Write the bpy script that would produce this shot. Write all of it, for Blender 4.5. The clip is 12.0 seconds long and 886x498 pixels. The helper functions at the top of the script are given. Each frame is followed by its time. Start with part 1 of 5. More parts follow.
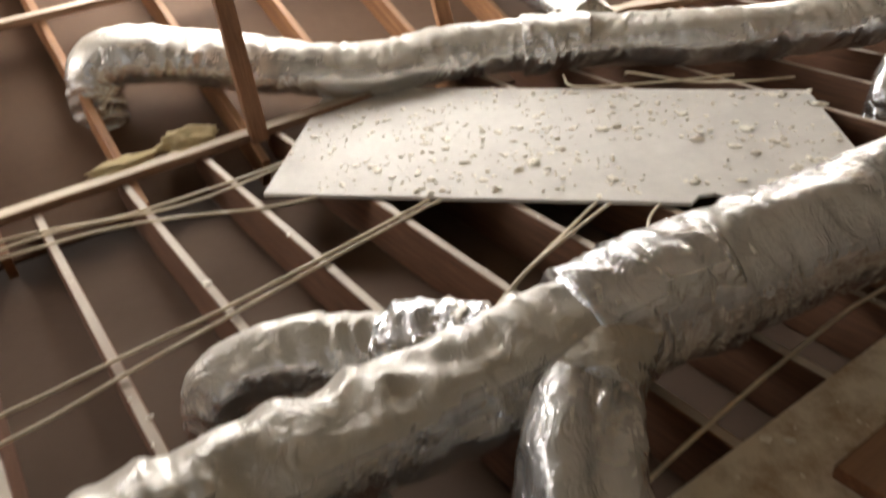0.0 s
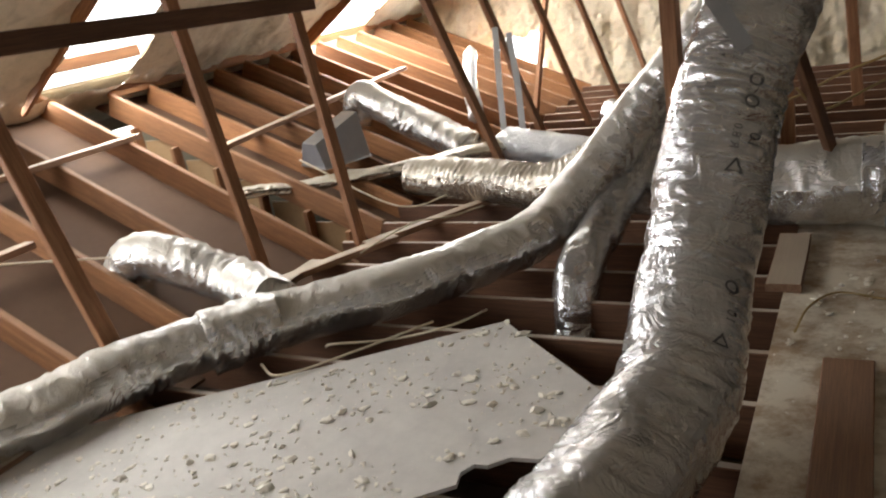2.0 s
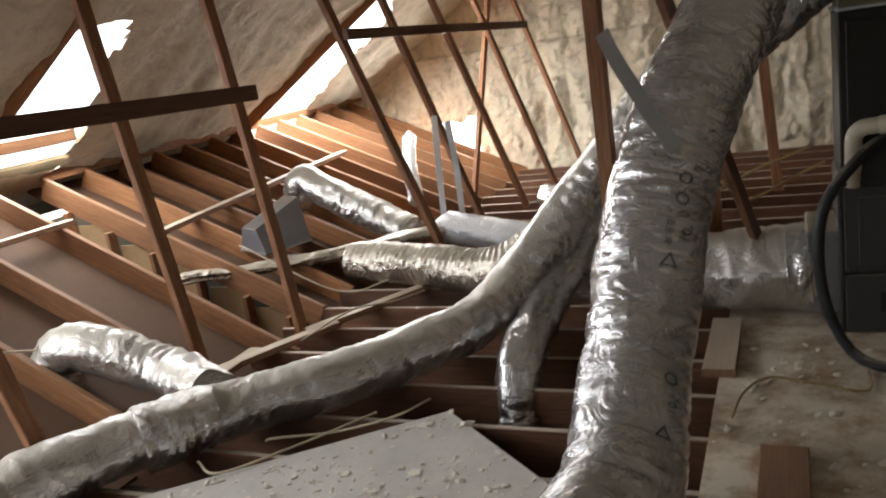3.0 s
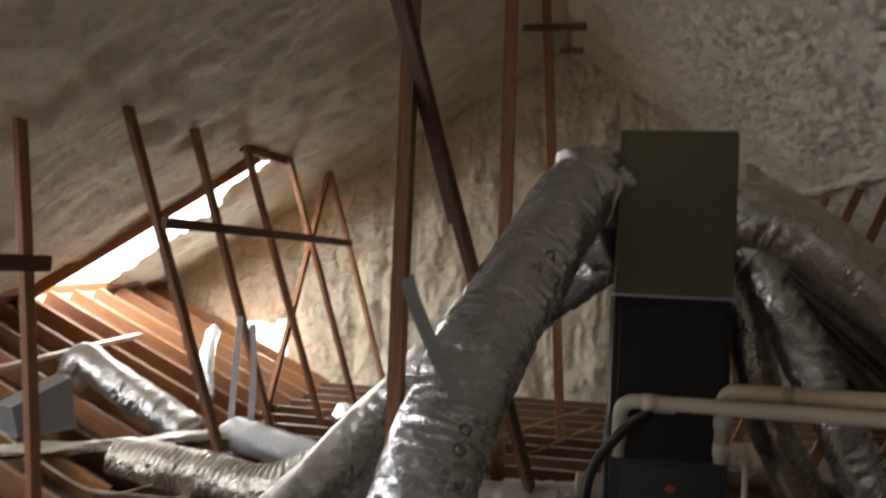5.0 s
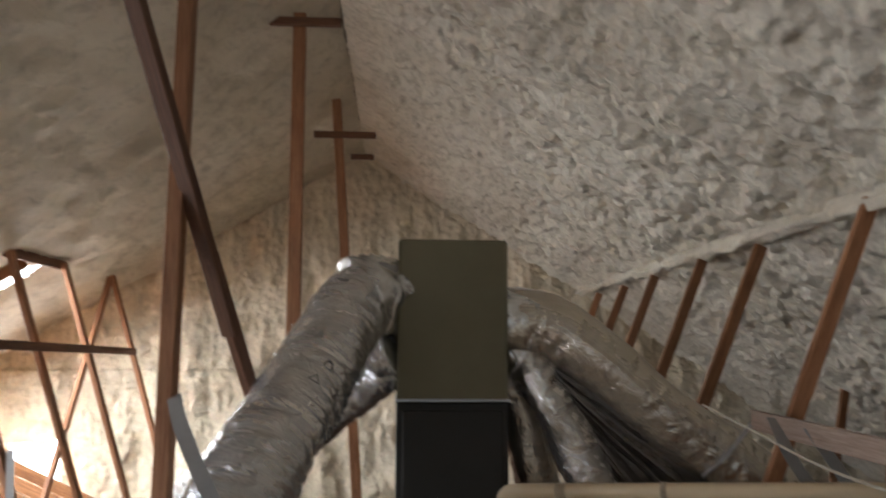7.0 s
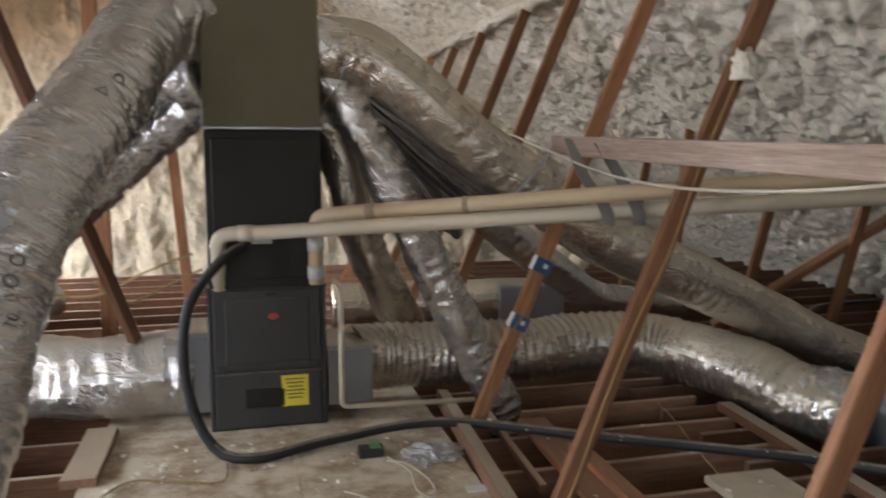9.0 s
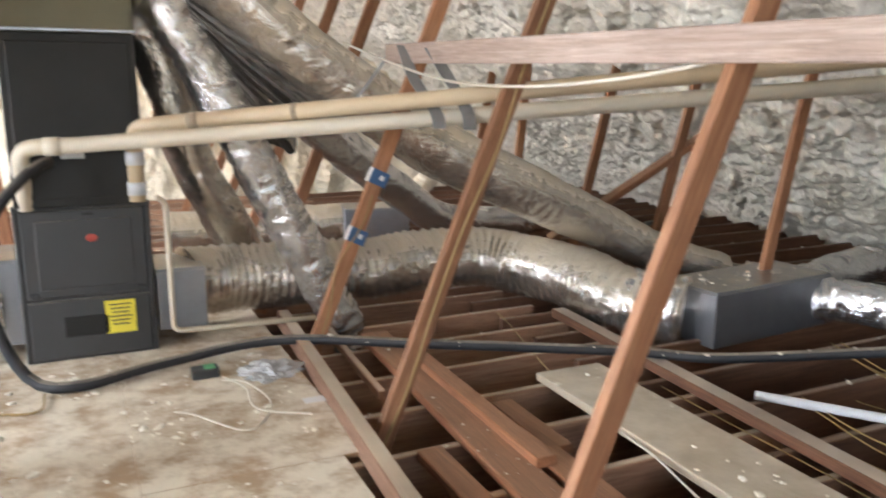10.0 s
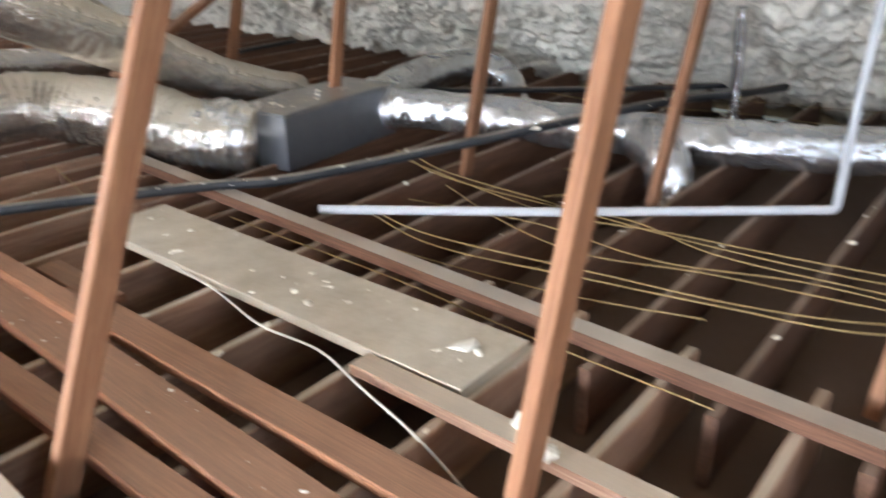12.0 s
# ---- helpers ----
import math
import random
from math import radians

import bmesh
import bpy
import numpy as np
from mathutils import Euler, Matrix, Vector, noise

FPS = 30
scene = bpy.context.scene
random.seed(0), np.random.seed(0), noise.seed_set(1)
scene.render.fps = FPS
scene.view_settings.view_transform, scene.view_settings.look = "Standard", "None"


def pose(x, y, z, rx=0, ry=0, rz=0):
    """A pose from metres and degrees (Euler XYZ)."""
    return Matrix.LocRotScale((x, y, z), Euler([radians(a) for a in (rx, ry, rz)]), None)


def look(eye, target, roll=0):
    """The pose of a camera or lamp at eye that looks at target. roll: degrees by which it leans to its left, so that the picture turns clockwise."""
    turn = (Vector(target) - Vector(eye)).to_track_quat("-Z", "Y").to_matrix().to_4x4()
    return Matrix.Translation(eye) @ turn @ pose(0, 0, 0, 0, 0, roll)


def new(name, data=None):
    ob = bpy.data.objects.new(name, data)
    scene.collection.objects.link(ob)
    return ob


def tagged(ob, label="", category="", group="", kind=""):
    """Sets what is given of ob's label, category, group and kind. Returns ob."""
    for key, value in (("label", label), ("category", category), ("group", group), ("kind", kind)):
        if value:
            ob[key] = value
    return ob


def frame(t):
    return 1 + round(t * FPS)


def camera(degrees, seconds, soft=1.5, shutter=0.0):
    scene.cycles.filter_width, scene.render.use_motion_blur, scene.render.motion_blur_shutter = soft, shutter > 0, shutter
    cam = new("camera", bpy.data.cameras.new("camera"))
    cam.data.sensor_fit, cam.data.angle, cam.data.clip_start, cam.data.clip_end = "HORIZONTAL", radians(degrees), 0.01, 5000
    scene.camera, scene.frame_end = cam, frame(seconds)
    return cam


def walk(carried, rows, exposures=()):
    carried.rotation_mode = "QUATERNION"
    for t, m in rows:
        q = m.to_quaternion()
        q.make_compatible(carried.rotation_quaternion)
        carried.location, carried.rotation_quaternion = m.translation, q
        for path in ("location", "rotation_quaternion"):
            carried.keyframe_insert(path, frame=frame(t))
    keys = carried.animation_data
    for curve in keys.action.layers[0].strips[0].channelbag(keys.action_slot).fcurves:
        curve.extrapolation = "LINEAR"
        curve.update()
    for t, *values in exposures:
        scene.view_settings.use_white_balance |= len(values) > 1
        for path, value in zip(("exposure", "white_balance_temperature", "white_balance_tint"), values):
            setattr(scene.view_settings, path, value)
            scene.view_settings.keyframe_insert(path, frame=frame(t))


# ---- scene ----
cam = camera(59.3, 12.0, soft=1.8, shutter=0.5)
PATH = [
    (0, (0.277, 0.283, 1.504), (-1.171, 1.16, 0.439), -6.8),
    (0.5, (0.149, 0.393, 1.512), (-1.339, 1.391, 0.624), -8.5),
    (1, (0.022, 0.516, 1.54), (-1.364, 1.74, 0.777), -9.6),
    (1.5, (-0.062, 0.542, 1.563), (-1.178, 2.039, 0.848), -8.8),
    (2, (-0.148, 0.527, 1.61), (-1.115, 2.15, 0.954), -10.2),
    (2.5, (-0.168, 0.514, 1.644), (-1.061, 2.213, 1.082), -10.5),
    (2.7, (-0.159, 0.522, 1.659), (-1.018, 2.247, 1.122), -10.5),
    (4.3, (-0.147, 0.523, 1.732), (-0.74, 2.419, 1.498), 0.4),
    (4.5, (-0.126, 0.54, 1.729), (-0.659, 2.458, 1.542), 1.0),
    (5, (-0.084, 0.54, 1.76), (-0.451, 2.506, 1.759), 2.3),
    (5.5, (-0.069, 0.533, 1.794), (-0.345, 2.508, 1.941), 2.5),
    (6, (-0.049, 0.528, 1.812), (-0.234, 2.509, 2.017), 1.8),
    (6.5, (-0.011, 0.517, 1.853), (-0.111, 2.494, 2.139), 0.8),
    (7, (0.051, 0.526, 1.822), (0.165, 2.506, 2.078), 0.3),
    (7.5, (0.072, 0.535, 1.753), (0.279, 2.523, 1.819), -0.3),
    (7.7, (0.083, 0.536, 1.725), (0.274, 2.527, 1.685), -0.7),
    (9.3, (0.239, 0.517, 1.454), (0.847, 2.398, 1.155), -0.1),
    (9.5, (0.246, 0.503, 1.445), (0.926, 2.353, 1.106), -0.3),
    (10, (0.338, 0.523, 1.325), (1.166, 2.298, 0.919), 0.2),
    (10.5, (0.459, 0.501, 1.294), (1.465, 2.167, 0.831), 1.6),
    (11, (0.627, 0.476, 1.316), (1.814, 1.981, 0.748), -0.3),
    (11.5, (0.693, 0.461, 1.275), (1.978, 1.835, 0.596), -1.5),
    (12, (0.697, 0.363, 1.258), (2.130, 1.504, 0.455), -0.5),
]
walk(cam, [(t, look(eye, target, roll)) for t, eye, target, roll in PATH],
     exposures=[(0.0, 0.35, 7100, 11), (1.0, 0.1, 7100, 11), (2.0, -0.25, 6800, 10), (2.7, -0.45, 6600, 10), (4.3, -0.65, 6550, 10), (5.5, -0.75, 6400, 10), (6.5, -0.15, 6250, 10), (7.5, 0.45, 6200, 10), (9.3, 1.2, 6100, 10), (10.0, 2.15, 6000, 9), (11.0, 2.38, 5900, 8), (12.0, 2.42, 5700, 8)])

# ---- world, sun, openings ----
SUN_EL, SUN_AZ = 60.0, -75.0          # azimuth measured from +y towards +x
world = bpy.data.worlds.new("world")
scene.world = world
world.use_nodes = True
wn = world.node_tree
sky = wn.nodes.new("ShaderNodeTexSky")
sky.sky_type, sky.sun_disc = "NISHITA", False
sky.sun_elevation, sky.sun_rotation = radians(SUN_EL), radians(SUN_AZ)
wn.links.new(sky.outputs[0], wn.nodes["Background"].inputs[0])
wn.nodes["Background"].inputs[1].default_value = 0.15
sun = new("sun", bpy.data.lights.new("sun", "SUN"))
sun.data.energy, sun.data.angle, sun.data.color = 4.0, radians(0.5), (1.0, 0.93, 0.82)
_d = Vector((math.sin(radians(SUN_AZ)) * math.cos(radians(SUN_EL)), math.cos(radians(SUN_AZ)) * math.cos(radians(SUN_EL)), math.sin(radians(SUN_EL))))
sun.matrix_world = look(_d * 40, (0, 0, 0))


def area(name, eye, target, sx, sy, power, color):
    lamp = bpy.data.lights.new(name, "AREA")
    lamp.shape, lamp.size, lamp.size_y, lamp.energy, lamp.color = "RECTANGLE", sx, sy, power, color
    ob = new(name, lamp)
    ob.matrix_world = look(eye, target)
    return ob


# daylight that comes in at the unsprayed roof bays and the low gable opening
area("sky_bay_third", (-4.75, 2.0, 1.98), (-3.75, 2.0, 1.38), 1.7, 2.2, 160, (0.9, 0.94, 1.0))
# unseen bay behind the start, added as fill for the right side
area("sky_bay_rear", (-4.75, -1.2, 1.98), (-3.75, -1.0, 1.42), 1.7, 2.2, 70, (0.95, 0.94, 1.0))
area("sky_bay_near", (-4.9, 4.72, 1.87), (-4.1, 4.72, 0.97), 1.4, 2.1, 190, (0.9, 0.94, 1.0))
area("sky_bay_far", (-4.85, 8.45, 1.9), (-4.25, 8.45, 0.9), 1.8, 3.5, 680, (0.97, 0.97, 0.97))
area("sky_low_opening", (-4.3, 10.7, 0.4), (-4.2, 5.0, 0.4), 0.9, 0.8, 330, (1.0, 0.98, 0.95))
# weak fill from behind, in an added gable opening that stays out of view
area("sky_gable_behind", (0.4, -4.5, 1.9), (0.9, 4.0, 1.6), 2.2, 1.8, 14, (0.9, 0.94, 1.0))


# ---- materials ----
def material(name):
    m = bpy.data.materials.new(name)
    m.use_nodes = True
    nt = m.node_tree
    return m, nt, nt.nodes["Principled BSDF"]


def node(nt, kind, **inputs):
    n = nt.nodes.new(kind)
    for key, value in inputs.items():
        n.inputs[key.replace("_", " ")].default_value = value
    return n


def ramp(nt, source, stops):
    r = nt.nodes.new("ShaderNodeValToRGB")
    while len(r.color_ramp.elements) < len(stops):
        r.color_ramp.elements.new(0.5)
    for e, (p, c) in zip(r.color_ramp.elements, stops):
        e.position, e.color = p, (*c, 1)
    nt.links.new(source, r.inputs[0])
    return r.outputs[0]


def mixed(nt, factor, a, b, mode="MIX"):
    m = nt.nodes.new("ShaderNodeMix")
    m.data_type, m.blend_type = "RGBA", mode
    for socket, value in ((m.inputs[0], factor), (m.inputs[6], a), (m.inputs[7], b)):
        if isinstance(value, (int, float)):
            socket.default_value = value
        elif isinstance(value, tuple):
            socket.default_value = (*value, 1)
        else:
            nt.links.new(value, socket)
    return m.outputs[2]


def maths(nt, op, a, b=0.0):
    m = nt.nodes.new("ShaderNodeMath")
    m.operation = op
    for socket, value in ((m.inputs[0], a), (m.inputs[1], b)):
        if isinstance(value, (int, float)):
            socket.default_value = value
        else:
            nt.links.new(value, socket)
    return m.outputs[0]


def noise_tex(nt, scale, detail=4.0, rough=0.6, vector=None, stretch=None, dist=0.0):
    n = nt.nodes.new("ShaderNodeTexNoise")
    n.inputs["Scale"].default_value, n.inputs["Detail"].default_value = scale, detail
    n.inputs["Roughness"].default_value, n.inputs["Distortion"].default_value = rough, dist
    if vector is None:
        vector = nt.nodes.new("ShaderNodeTexCoord").outputs["Object"]
    if stretch:
        mp = nt.nodes.new("ShaderNodeMapping")
        mp.inputs["Scale"].default_value = stretch
        nt.links.new(vector, mp.inputs[0])
        vector = mp.outputs[0]
    nt.links.new(vector, n.inputs["Vector"])
    return n.outputs["Fac"]


def bump(nt, p, height, strength, distance):
    b = nt.nodes.new("ShaderNodeBump")
    b.inputs["Strength"].default_value, b.inputs["Distance"].default_value = strength, distance
    nt.links.new(height, b.inputs["Height"])
    nt.links.new(b.outputs[0], p.inputs["Normal"])


def upward(nt, low, high):
    """How far a face looks up, between low and high, for settled dust."""
    g = nt.nodes.new("ShaderNodeNewGeometry")
    s = nt.nodes.new("ShaderNodeSeparateXYZ")
    nt.links.new(g.outputs["True Normal"], s.inputs[0])
    r = nt.nodes.new("ShaderNodeMapRange")
    r.inputs["From Min"].default_value, r.inputs["From Max"].default_value = low, high
    nt.links.new(s.outputs["Z"], r.inputs["Value"])
    return r.outputs[0]


def wood(name, dark, light, dust=(0.42, 0.36, 0.28), dusty=0.75, rough=0.7):
    m, nt, p = material(name)
    co = nt.nodes.new("ShaderNodeTexCoord").outputs["Object"]
    info = nt.nodes.new("ShaderNodeObjectInfo")
    shift = nt.nodes.new("ShaderNodeVectorMath")
    shift.operation = "ADD"
    nt.links.new(co, shift.inputs[0])
    nt.links.new(maths(nt, "MULTIPLY", info.outputs["Random"], 37.0), shift.inputs[1])
    v = shift.outputs[0]
    grain = noise_tex(nt, 3.0, 6, 0.65, v, (0.6, 16, 16), 0.6)
    fine = noise_tex(nt, 14.0, 5, 0.7, v, (0.5, 14, 14))
    broad = noise_tex(nt, 1.6, 3, 0.5, v)
    col = ramp(nt, grain, [(0.28, dark), (0.72, light)])
    col = mixed(nt, maths(nt, "MULTIPLY", ramp(nt, fine, [(0.35, (0, 0, 0)), (0.7, (1, 1, 1))]), 0.7), col, tuple(c * 0.45 for c in dark))
    tone = nt.nodes.new("ShaderNodeHueSaturation")
    nt.links.new(col, tone.inputs["Color"])
    nt.links.new(maths(nt, "ADD", maths(nt, "MULTIPLY", info.outputs["Random"], 0.45), 0.75), tone.inputs["Value"])
    spots = ramp(nt, noise_tex(nt, 2.2, 5, 0.7, v, (1, 3, 3)), [(0.55, (0, 0, 0)), (0.75, (1, 1, 1))])
    col = mixed(nt, maths(nt, "MULTIPLY", spots, 0.5), tone.outputs[0], tuple(c * 0.3 for c in dark))
    amount = maths(nt, "MULTIPLY", upward(nt, 0.75, 0.97), maths(nt, "MULTIPLY", ramp(nt, broad, [(0.25, (0.5, 0.5, 0.5)), (0.6, (1, 1, 1))]), dusty))
    col = mixed(nt, amount, col, dust)
    nt.links.new(col, p.inputs["Base Color"])
    p.inputs["Roughness"].default_value = rough
    bump(nt, p, mixed(nt, 0.5, grain, fine), 0.35, 0.004)
    return m


def foam_material(name, a, b, scale, strength, pop=0.3):
    m, nt, p = material(name)
    big = noise_tex(nt, 0.7 * scale, 4, 0.6)
    mid = noise_tex(nt, 7 * scale, 6, 0.65, dist=0.4)
    fine = noise_tex(nt, 38 * scale, 5, 0.7)
    col = ramp(nt, big, [(0.3, a), (0.7, b)])
    # bump hollows darkened, fine peaks lightened: relief shading put into the colour
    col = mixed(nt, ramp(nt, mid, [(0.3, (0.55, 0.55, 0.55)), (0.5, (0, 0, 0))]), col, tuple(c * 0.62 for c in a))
    col = mixed(nt, maths(nt, "MULTIPLY", ramp(nt, fine, [(0.58, (0, 0, 0)), (0.75, (1, 1, 1))]), 0.35), col, tuple(min(1, c * 1.2) for c in b))
    nt.links.new(col, p.inputs["Base Color"])
    p.inputs["Roughness"].default_value = 0.8
    p.inputs["Specular IOR Level"].default_value = 0.2
    cells = nt.nodes.new("ShaderNodeTexVoronoi")
    cells.feature = "SMOOTH_F1"
    cells.inputs["Scale"].default_value = 17 * scale
    warp = nt.nodes.new("ShaderNodeTexCoord").outputs["Object"]
    nt.links.new(warp, cells.inputs["Vector"])
    height = maths(nt, "SUBTRACT", mixed(nt, 0.35, mid, fine), maths(nt, "MULTIPLY", cells.outputs["Distance"], pop))
    # gaps between the foam cells get a painted crevice shade
    pit_shade = ramp(nt, cells.outputs["Distance"], [(0.45, (0, 0, 0)), (0.75, (1, 1, 1))])
    col = mixed(nt, maths(nt, "MULTIPLY", pit_shade, 0.25 * pop), col, tuple(c * 0.5 for c in a))
    nt.links.new(col, p.inputs["Base Color"])
    bump(nt, p, height, strength, 0.035)
    return m


def plain(name, color, rough, metal=0.0, mottling=0.25, scale=6.0, dust=None, relief=0.1, spec=0.5, patch=(0.35, 0.65)):
    m, nt, p = material(name)
    n = noise_tex(nt, scale, 6, 0.65)
    f = noise_tex(nt, scale * 9, 4, 0.6)
    col = mixed(nt, maths(nt, "MULTIPLY", n, mottling * 1.6), color, tuple(c * 0.45 for c in color))
    col = mixed(nt, maths(nt, "MULTIPLY", f, mottling * 0.6), col, tuple(min(1, c * 1.5) for c in color))
    if dust:
        k = ramp(nt, noise_tex(nt, 5.0, 6, 0.7), [(patch[0], (0.2, 0.2, 0.2)), (patch[1], (1, 1, 1))])
        col = mixed(nt, maths(nt, "MULTIPLY", upward(nt, 0.5, 0.95), k), col, dust)
    nt.links.new(col, p.inputs["Base Color"])
    nt.links.new(maths(nt, "ADD", maths(nt, "MULTIPLY", n, 0.25), rough - 0.12), p.inputs["Roughness"])
    p.inputs["Metallic"].default_value = metal
    p.inputs["Specular IOR Level"].default_value = spec
    bump(nt, p, f, relief, 0.004)
    return m


def jacket(name, film, dust, metal, rough, dustiness):
    """Crinkled metallised film of an insulated duct under a clear glossy skin, with settled dust on the upper side."""
    m, nt, p = material(name)
    v = nt.nodes.new("ShaderNodeTexCoord").outputs["Object"]
    big = noise_tex(nt, 1.8, 3, 0.5, v)
    mid = noise_tex(nt, 7, 4, 0.6, v, dist=0.6)
    specks = noise_tex(nt, 60, 3, 0.7, v)
    up = upward(nt, -0.05, 0.85)
    d = maths(nt, "MULTIPLY", maths(nt, "MULTIPLY", up, dustiness), ramp(nt, mixed(nt, 0.5, big, mid), [(0.25, (0.55, 0.55, 0.55)), (0.62, (1, 1, 1))]))
    base = mixed(nt, big, film, tuple(c * 0.72 for c in film))
    col = mixed(nt, d, base, mixed(nt, mid, dust, tuple(c * 0.8 for c in dust)))
    col = mixed(nt, maths(nt, "MULTIPLY", ramp(nt, specks, [(0.66, (0, 0, 0)), (0.74, (1, 1, 1))]), 0.35), col, tuple(min(1, c * 1.3) for c in dust))
    nt.links.new(col, p.inputs["Base Color"])
    nt.links.new(maths(nt, "MULTIPLY", maths(nt, "SUBTRACT", 1.0, d), metal), p.inputs["Metallic"])
    nt.links.new(maths(nt, "ADD", maths(nt, "MULTIPLY", d, 0.38), rough), p.inputs["Roughness"])
    nt.links.new(maths(nt, "ADD", maths(nt, "MULTIPLY", maths(nt, "SUBTRACT", 1.0, d), 0.6), 0.12), p.inputs["Coat Weight"])
    p.inputs["Coat Roughness"].default_value = 0.1
    fold = maths(nt, "ABSOLUTE", maths(nt, "SUBTRACT", noise_tex(nt, 9, 2, 0.5, v, dist=1.8), 0.5))
    tiny = maths(nt, "ABSOLUTE", maths(nt, "SUBTRACT", noise_tex(nt, 30, 2, 0.5, v, dist=1.4), 0.5))
    folds = maths(nt, "ADD", maths(nt, "MULTIPLY", fold, 1.5), maths(nt, "MULTIPLY", tiny, 0.5))
    bump(nt, p, folds, 0.7, 0.016)
    return m


FIR = wood("red_fir", (0.115, 0.048, 0.024), (0.25, 0.115, 0.056), (0.50, 0.43, 0.34), 0.9)
FIR_ORANGE = wood("orange_fir", (0.21, 0.08, 0.027), (0.40, 0.185, 0.072), (0.36, 0.25, 0.15), 0.35)
FIR_AGED = wood("aged_fir", (0.12, 0.055, 0.03), (0.25, 0.125, 0.068), (0.34, 0.26, 0.19), 0.6)
FIR_PALE = wood("pale_fir", (0.27, 0.13, 0.075), (0.45, 0.28, 0.17), (0.56, 0.48, 0.36))
STRUT_WOOD = wood("strut_fir", (0.25, 0.10, 0.042), (0.47, 0.235, 0.115), dusty=0.4)
OSB = wood("chipboard_side", (0.30, 0.22, 0.14), (0.50, 0.42, 0.30), (0.52, 0.46, 0.36), 0.8)
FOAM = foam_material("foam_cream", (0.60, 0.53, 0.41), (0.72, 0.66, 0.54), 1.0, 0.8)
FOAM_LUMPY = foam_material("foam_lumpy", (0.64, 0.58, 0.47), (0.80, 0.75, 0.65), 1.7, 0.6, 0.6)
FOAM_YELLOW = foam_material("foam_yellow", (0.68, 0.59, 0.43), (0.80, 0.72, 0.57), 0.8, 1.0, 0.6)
FOAM_CHIP = plain("foam_chip", (0.84, 0.77, 0.63), 0.85, mottling=0.3, scale=20)
FILM = jacket("silver_film", (0.76, 0.76, 0.77), (0.47, 0.42, 0.34), 0.88, 0.1, 0.5)
FILM_BRIGHT = jacket("bright_film", (0.78, 0.78, 0.78), (0.45, 0.41, 0.34), 0.92, 0.13, 0.3)
FILM_DUSTY = jacket("dusty_film", (0.66, 0.6, 0.52), (0.5, 0.43, 0.3), 0.85, 0.12, 0.8)
FILM_MIX = jacket("dust_topped_film", (0.72, 0.7, 0.67), (0.54, 0.48, 0.37), 0.85, 0.12, 0.85)
FILM_GREY = jacket("grey_film", (0.62, 0.63, 0.64), (0.5, 0.49, 0.46), 0.5, 0.3, 0.8)
FILM_SLACK = jacket("slack_film", (0.34, 0.33, 0.31), (0.4, 0.35, 0.27), 0.7, 0.16, 0.5)
PANEL = plain("panel_board", (0.53, 0.49, 0.44), 0.8, mottling=0.35, scale=3.0, dust=(0.60, 0.56, 0.50), relief=0.3)
PARTICLE = plain("chipboard", (0.34, 0.21, 0.10), 0.8, mottling=0.5, scale=4.0, dust=(0.68, 0.60, 0.47), relief=0.6, patch=(0.38, 0.57))
# both drywall browns are darkened to hold the shade between the joists
VAULT_BACK_SHADED = plain("vault_drywall_shaded", (0.098, 0.05, 0.024), 0.9, mottling=0.4, scale=2.0)
DRYWALL_SHADED = plain("drywall_shaded", (0.115, 0.068, 0.04), 0.9, mottling=0.4, scale=2.0)
PLENUM = plain("olive_sheet_metal", (0.15, 0.132, 0.08), 0.48, 0.3, 0.2, 5, spec=0.35)
COIL = plain("dark_sheet_metal", (0.026, 0.024, 0.021), 0.5, 0.1, 0.2, 9, spec=0.25)
CASING = plain("furnace_paint", (0.05, 0.049, 0.047), 0.45, 0.15, 0.25, 7, dust=(0.32, 0.28, 0.22))
GALV = plain("galvanised_metal", (0.33, 0.34, 0.36), 0.34, 0.8, 0.35, 7, dust=(0.5, 0.45, 0.36))
PVC = plain("white_pvc", (0.70, 0.62, 0.48), 0.4, 0.0, 0.2, 6, dust=(0.55, 0.43, 0.27))
PVC_BROWN = plain("browned_pvc", (0.60, 0.47, 0.30), 0.42, 0.0, 0.3, 5, dust=(0.5, 0.37, 0.22))
PVC_CLEAN = plain("clean_pvc", (0.60, 0.60, 0.60), 0.35, 0.0, 0.1, 6)
RUBBER = plain("black_rubber", (0.022, 0.022, 0.024), 0.5, 0.0, 0.3, 10, dust=(0.33, 0.28, 0.21))
PLANK = wood("plank_fir", (0.20, 0.072, 0.028), (0.39, 0.175, 0.078), (0.42, 0.30, 0.2), 0.28)
PLANED = wood("planed_pine", (0.42, 0.29, 0.22), (0.62, 0.48, 0.39), (0.6, 0.52, 0.44), 0.2)
CABLE = plain("cream_cable", (0.62, 0.52, 0.36), 0.55, 0.0, 0.25, 8)
PALE_CHIP = plain("pale_chipboard", (0.45, 0.37, 0.26), 0.85, mottling=0.3, scale=9, dust=(0.60, 0.52, 0.40), relief=0.5)
CABLE_YELLOW = plain("yellow_cable", (0.34, 0.23, 0.085), 0.6, 0.0, 0.3, 8)
CABLE_WHITE = plain("white_cable", (0.62, 0.56, 0.45), 0.5, 0.0, 0.15, 8)
STEEL = plain("dark_steel", (0.06, 0.06, 0.06), 0.5, 0.6, 0.3, 12)
STRAP = plain("grey_strap", (0.24, 0.23, 0.22), 0.45, 0.0, 0.3, 10)
YELLOW = plain("yellow_label", (0.80, 0.66, 0.06), 0.5, 0.0, 0.1, 12)
INK = plain("print_ink", (0.05, 0.05, 0.05), 0.7, 0.0, 0.1, 12)
BLUE = plain("blue_print", (0.04, 0.10, 0.22), 0.5, 0.0, 0.2, 12)
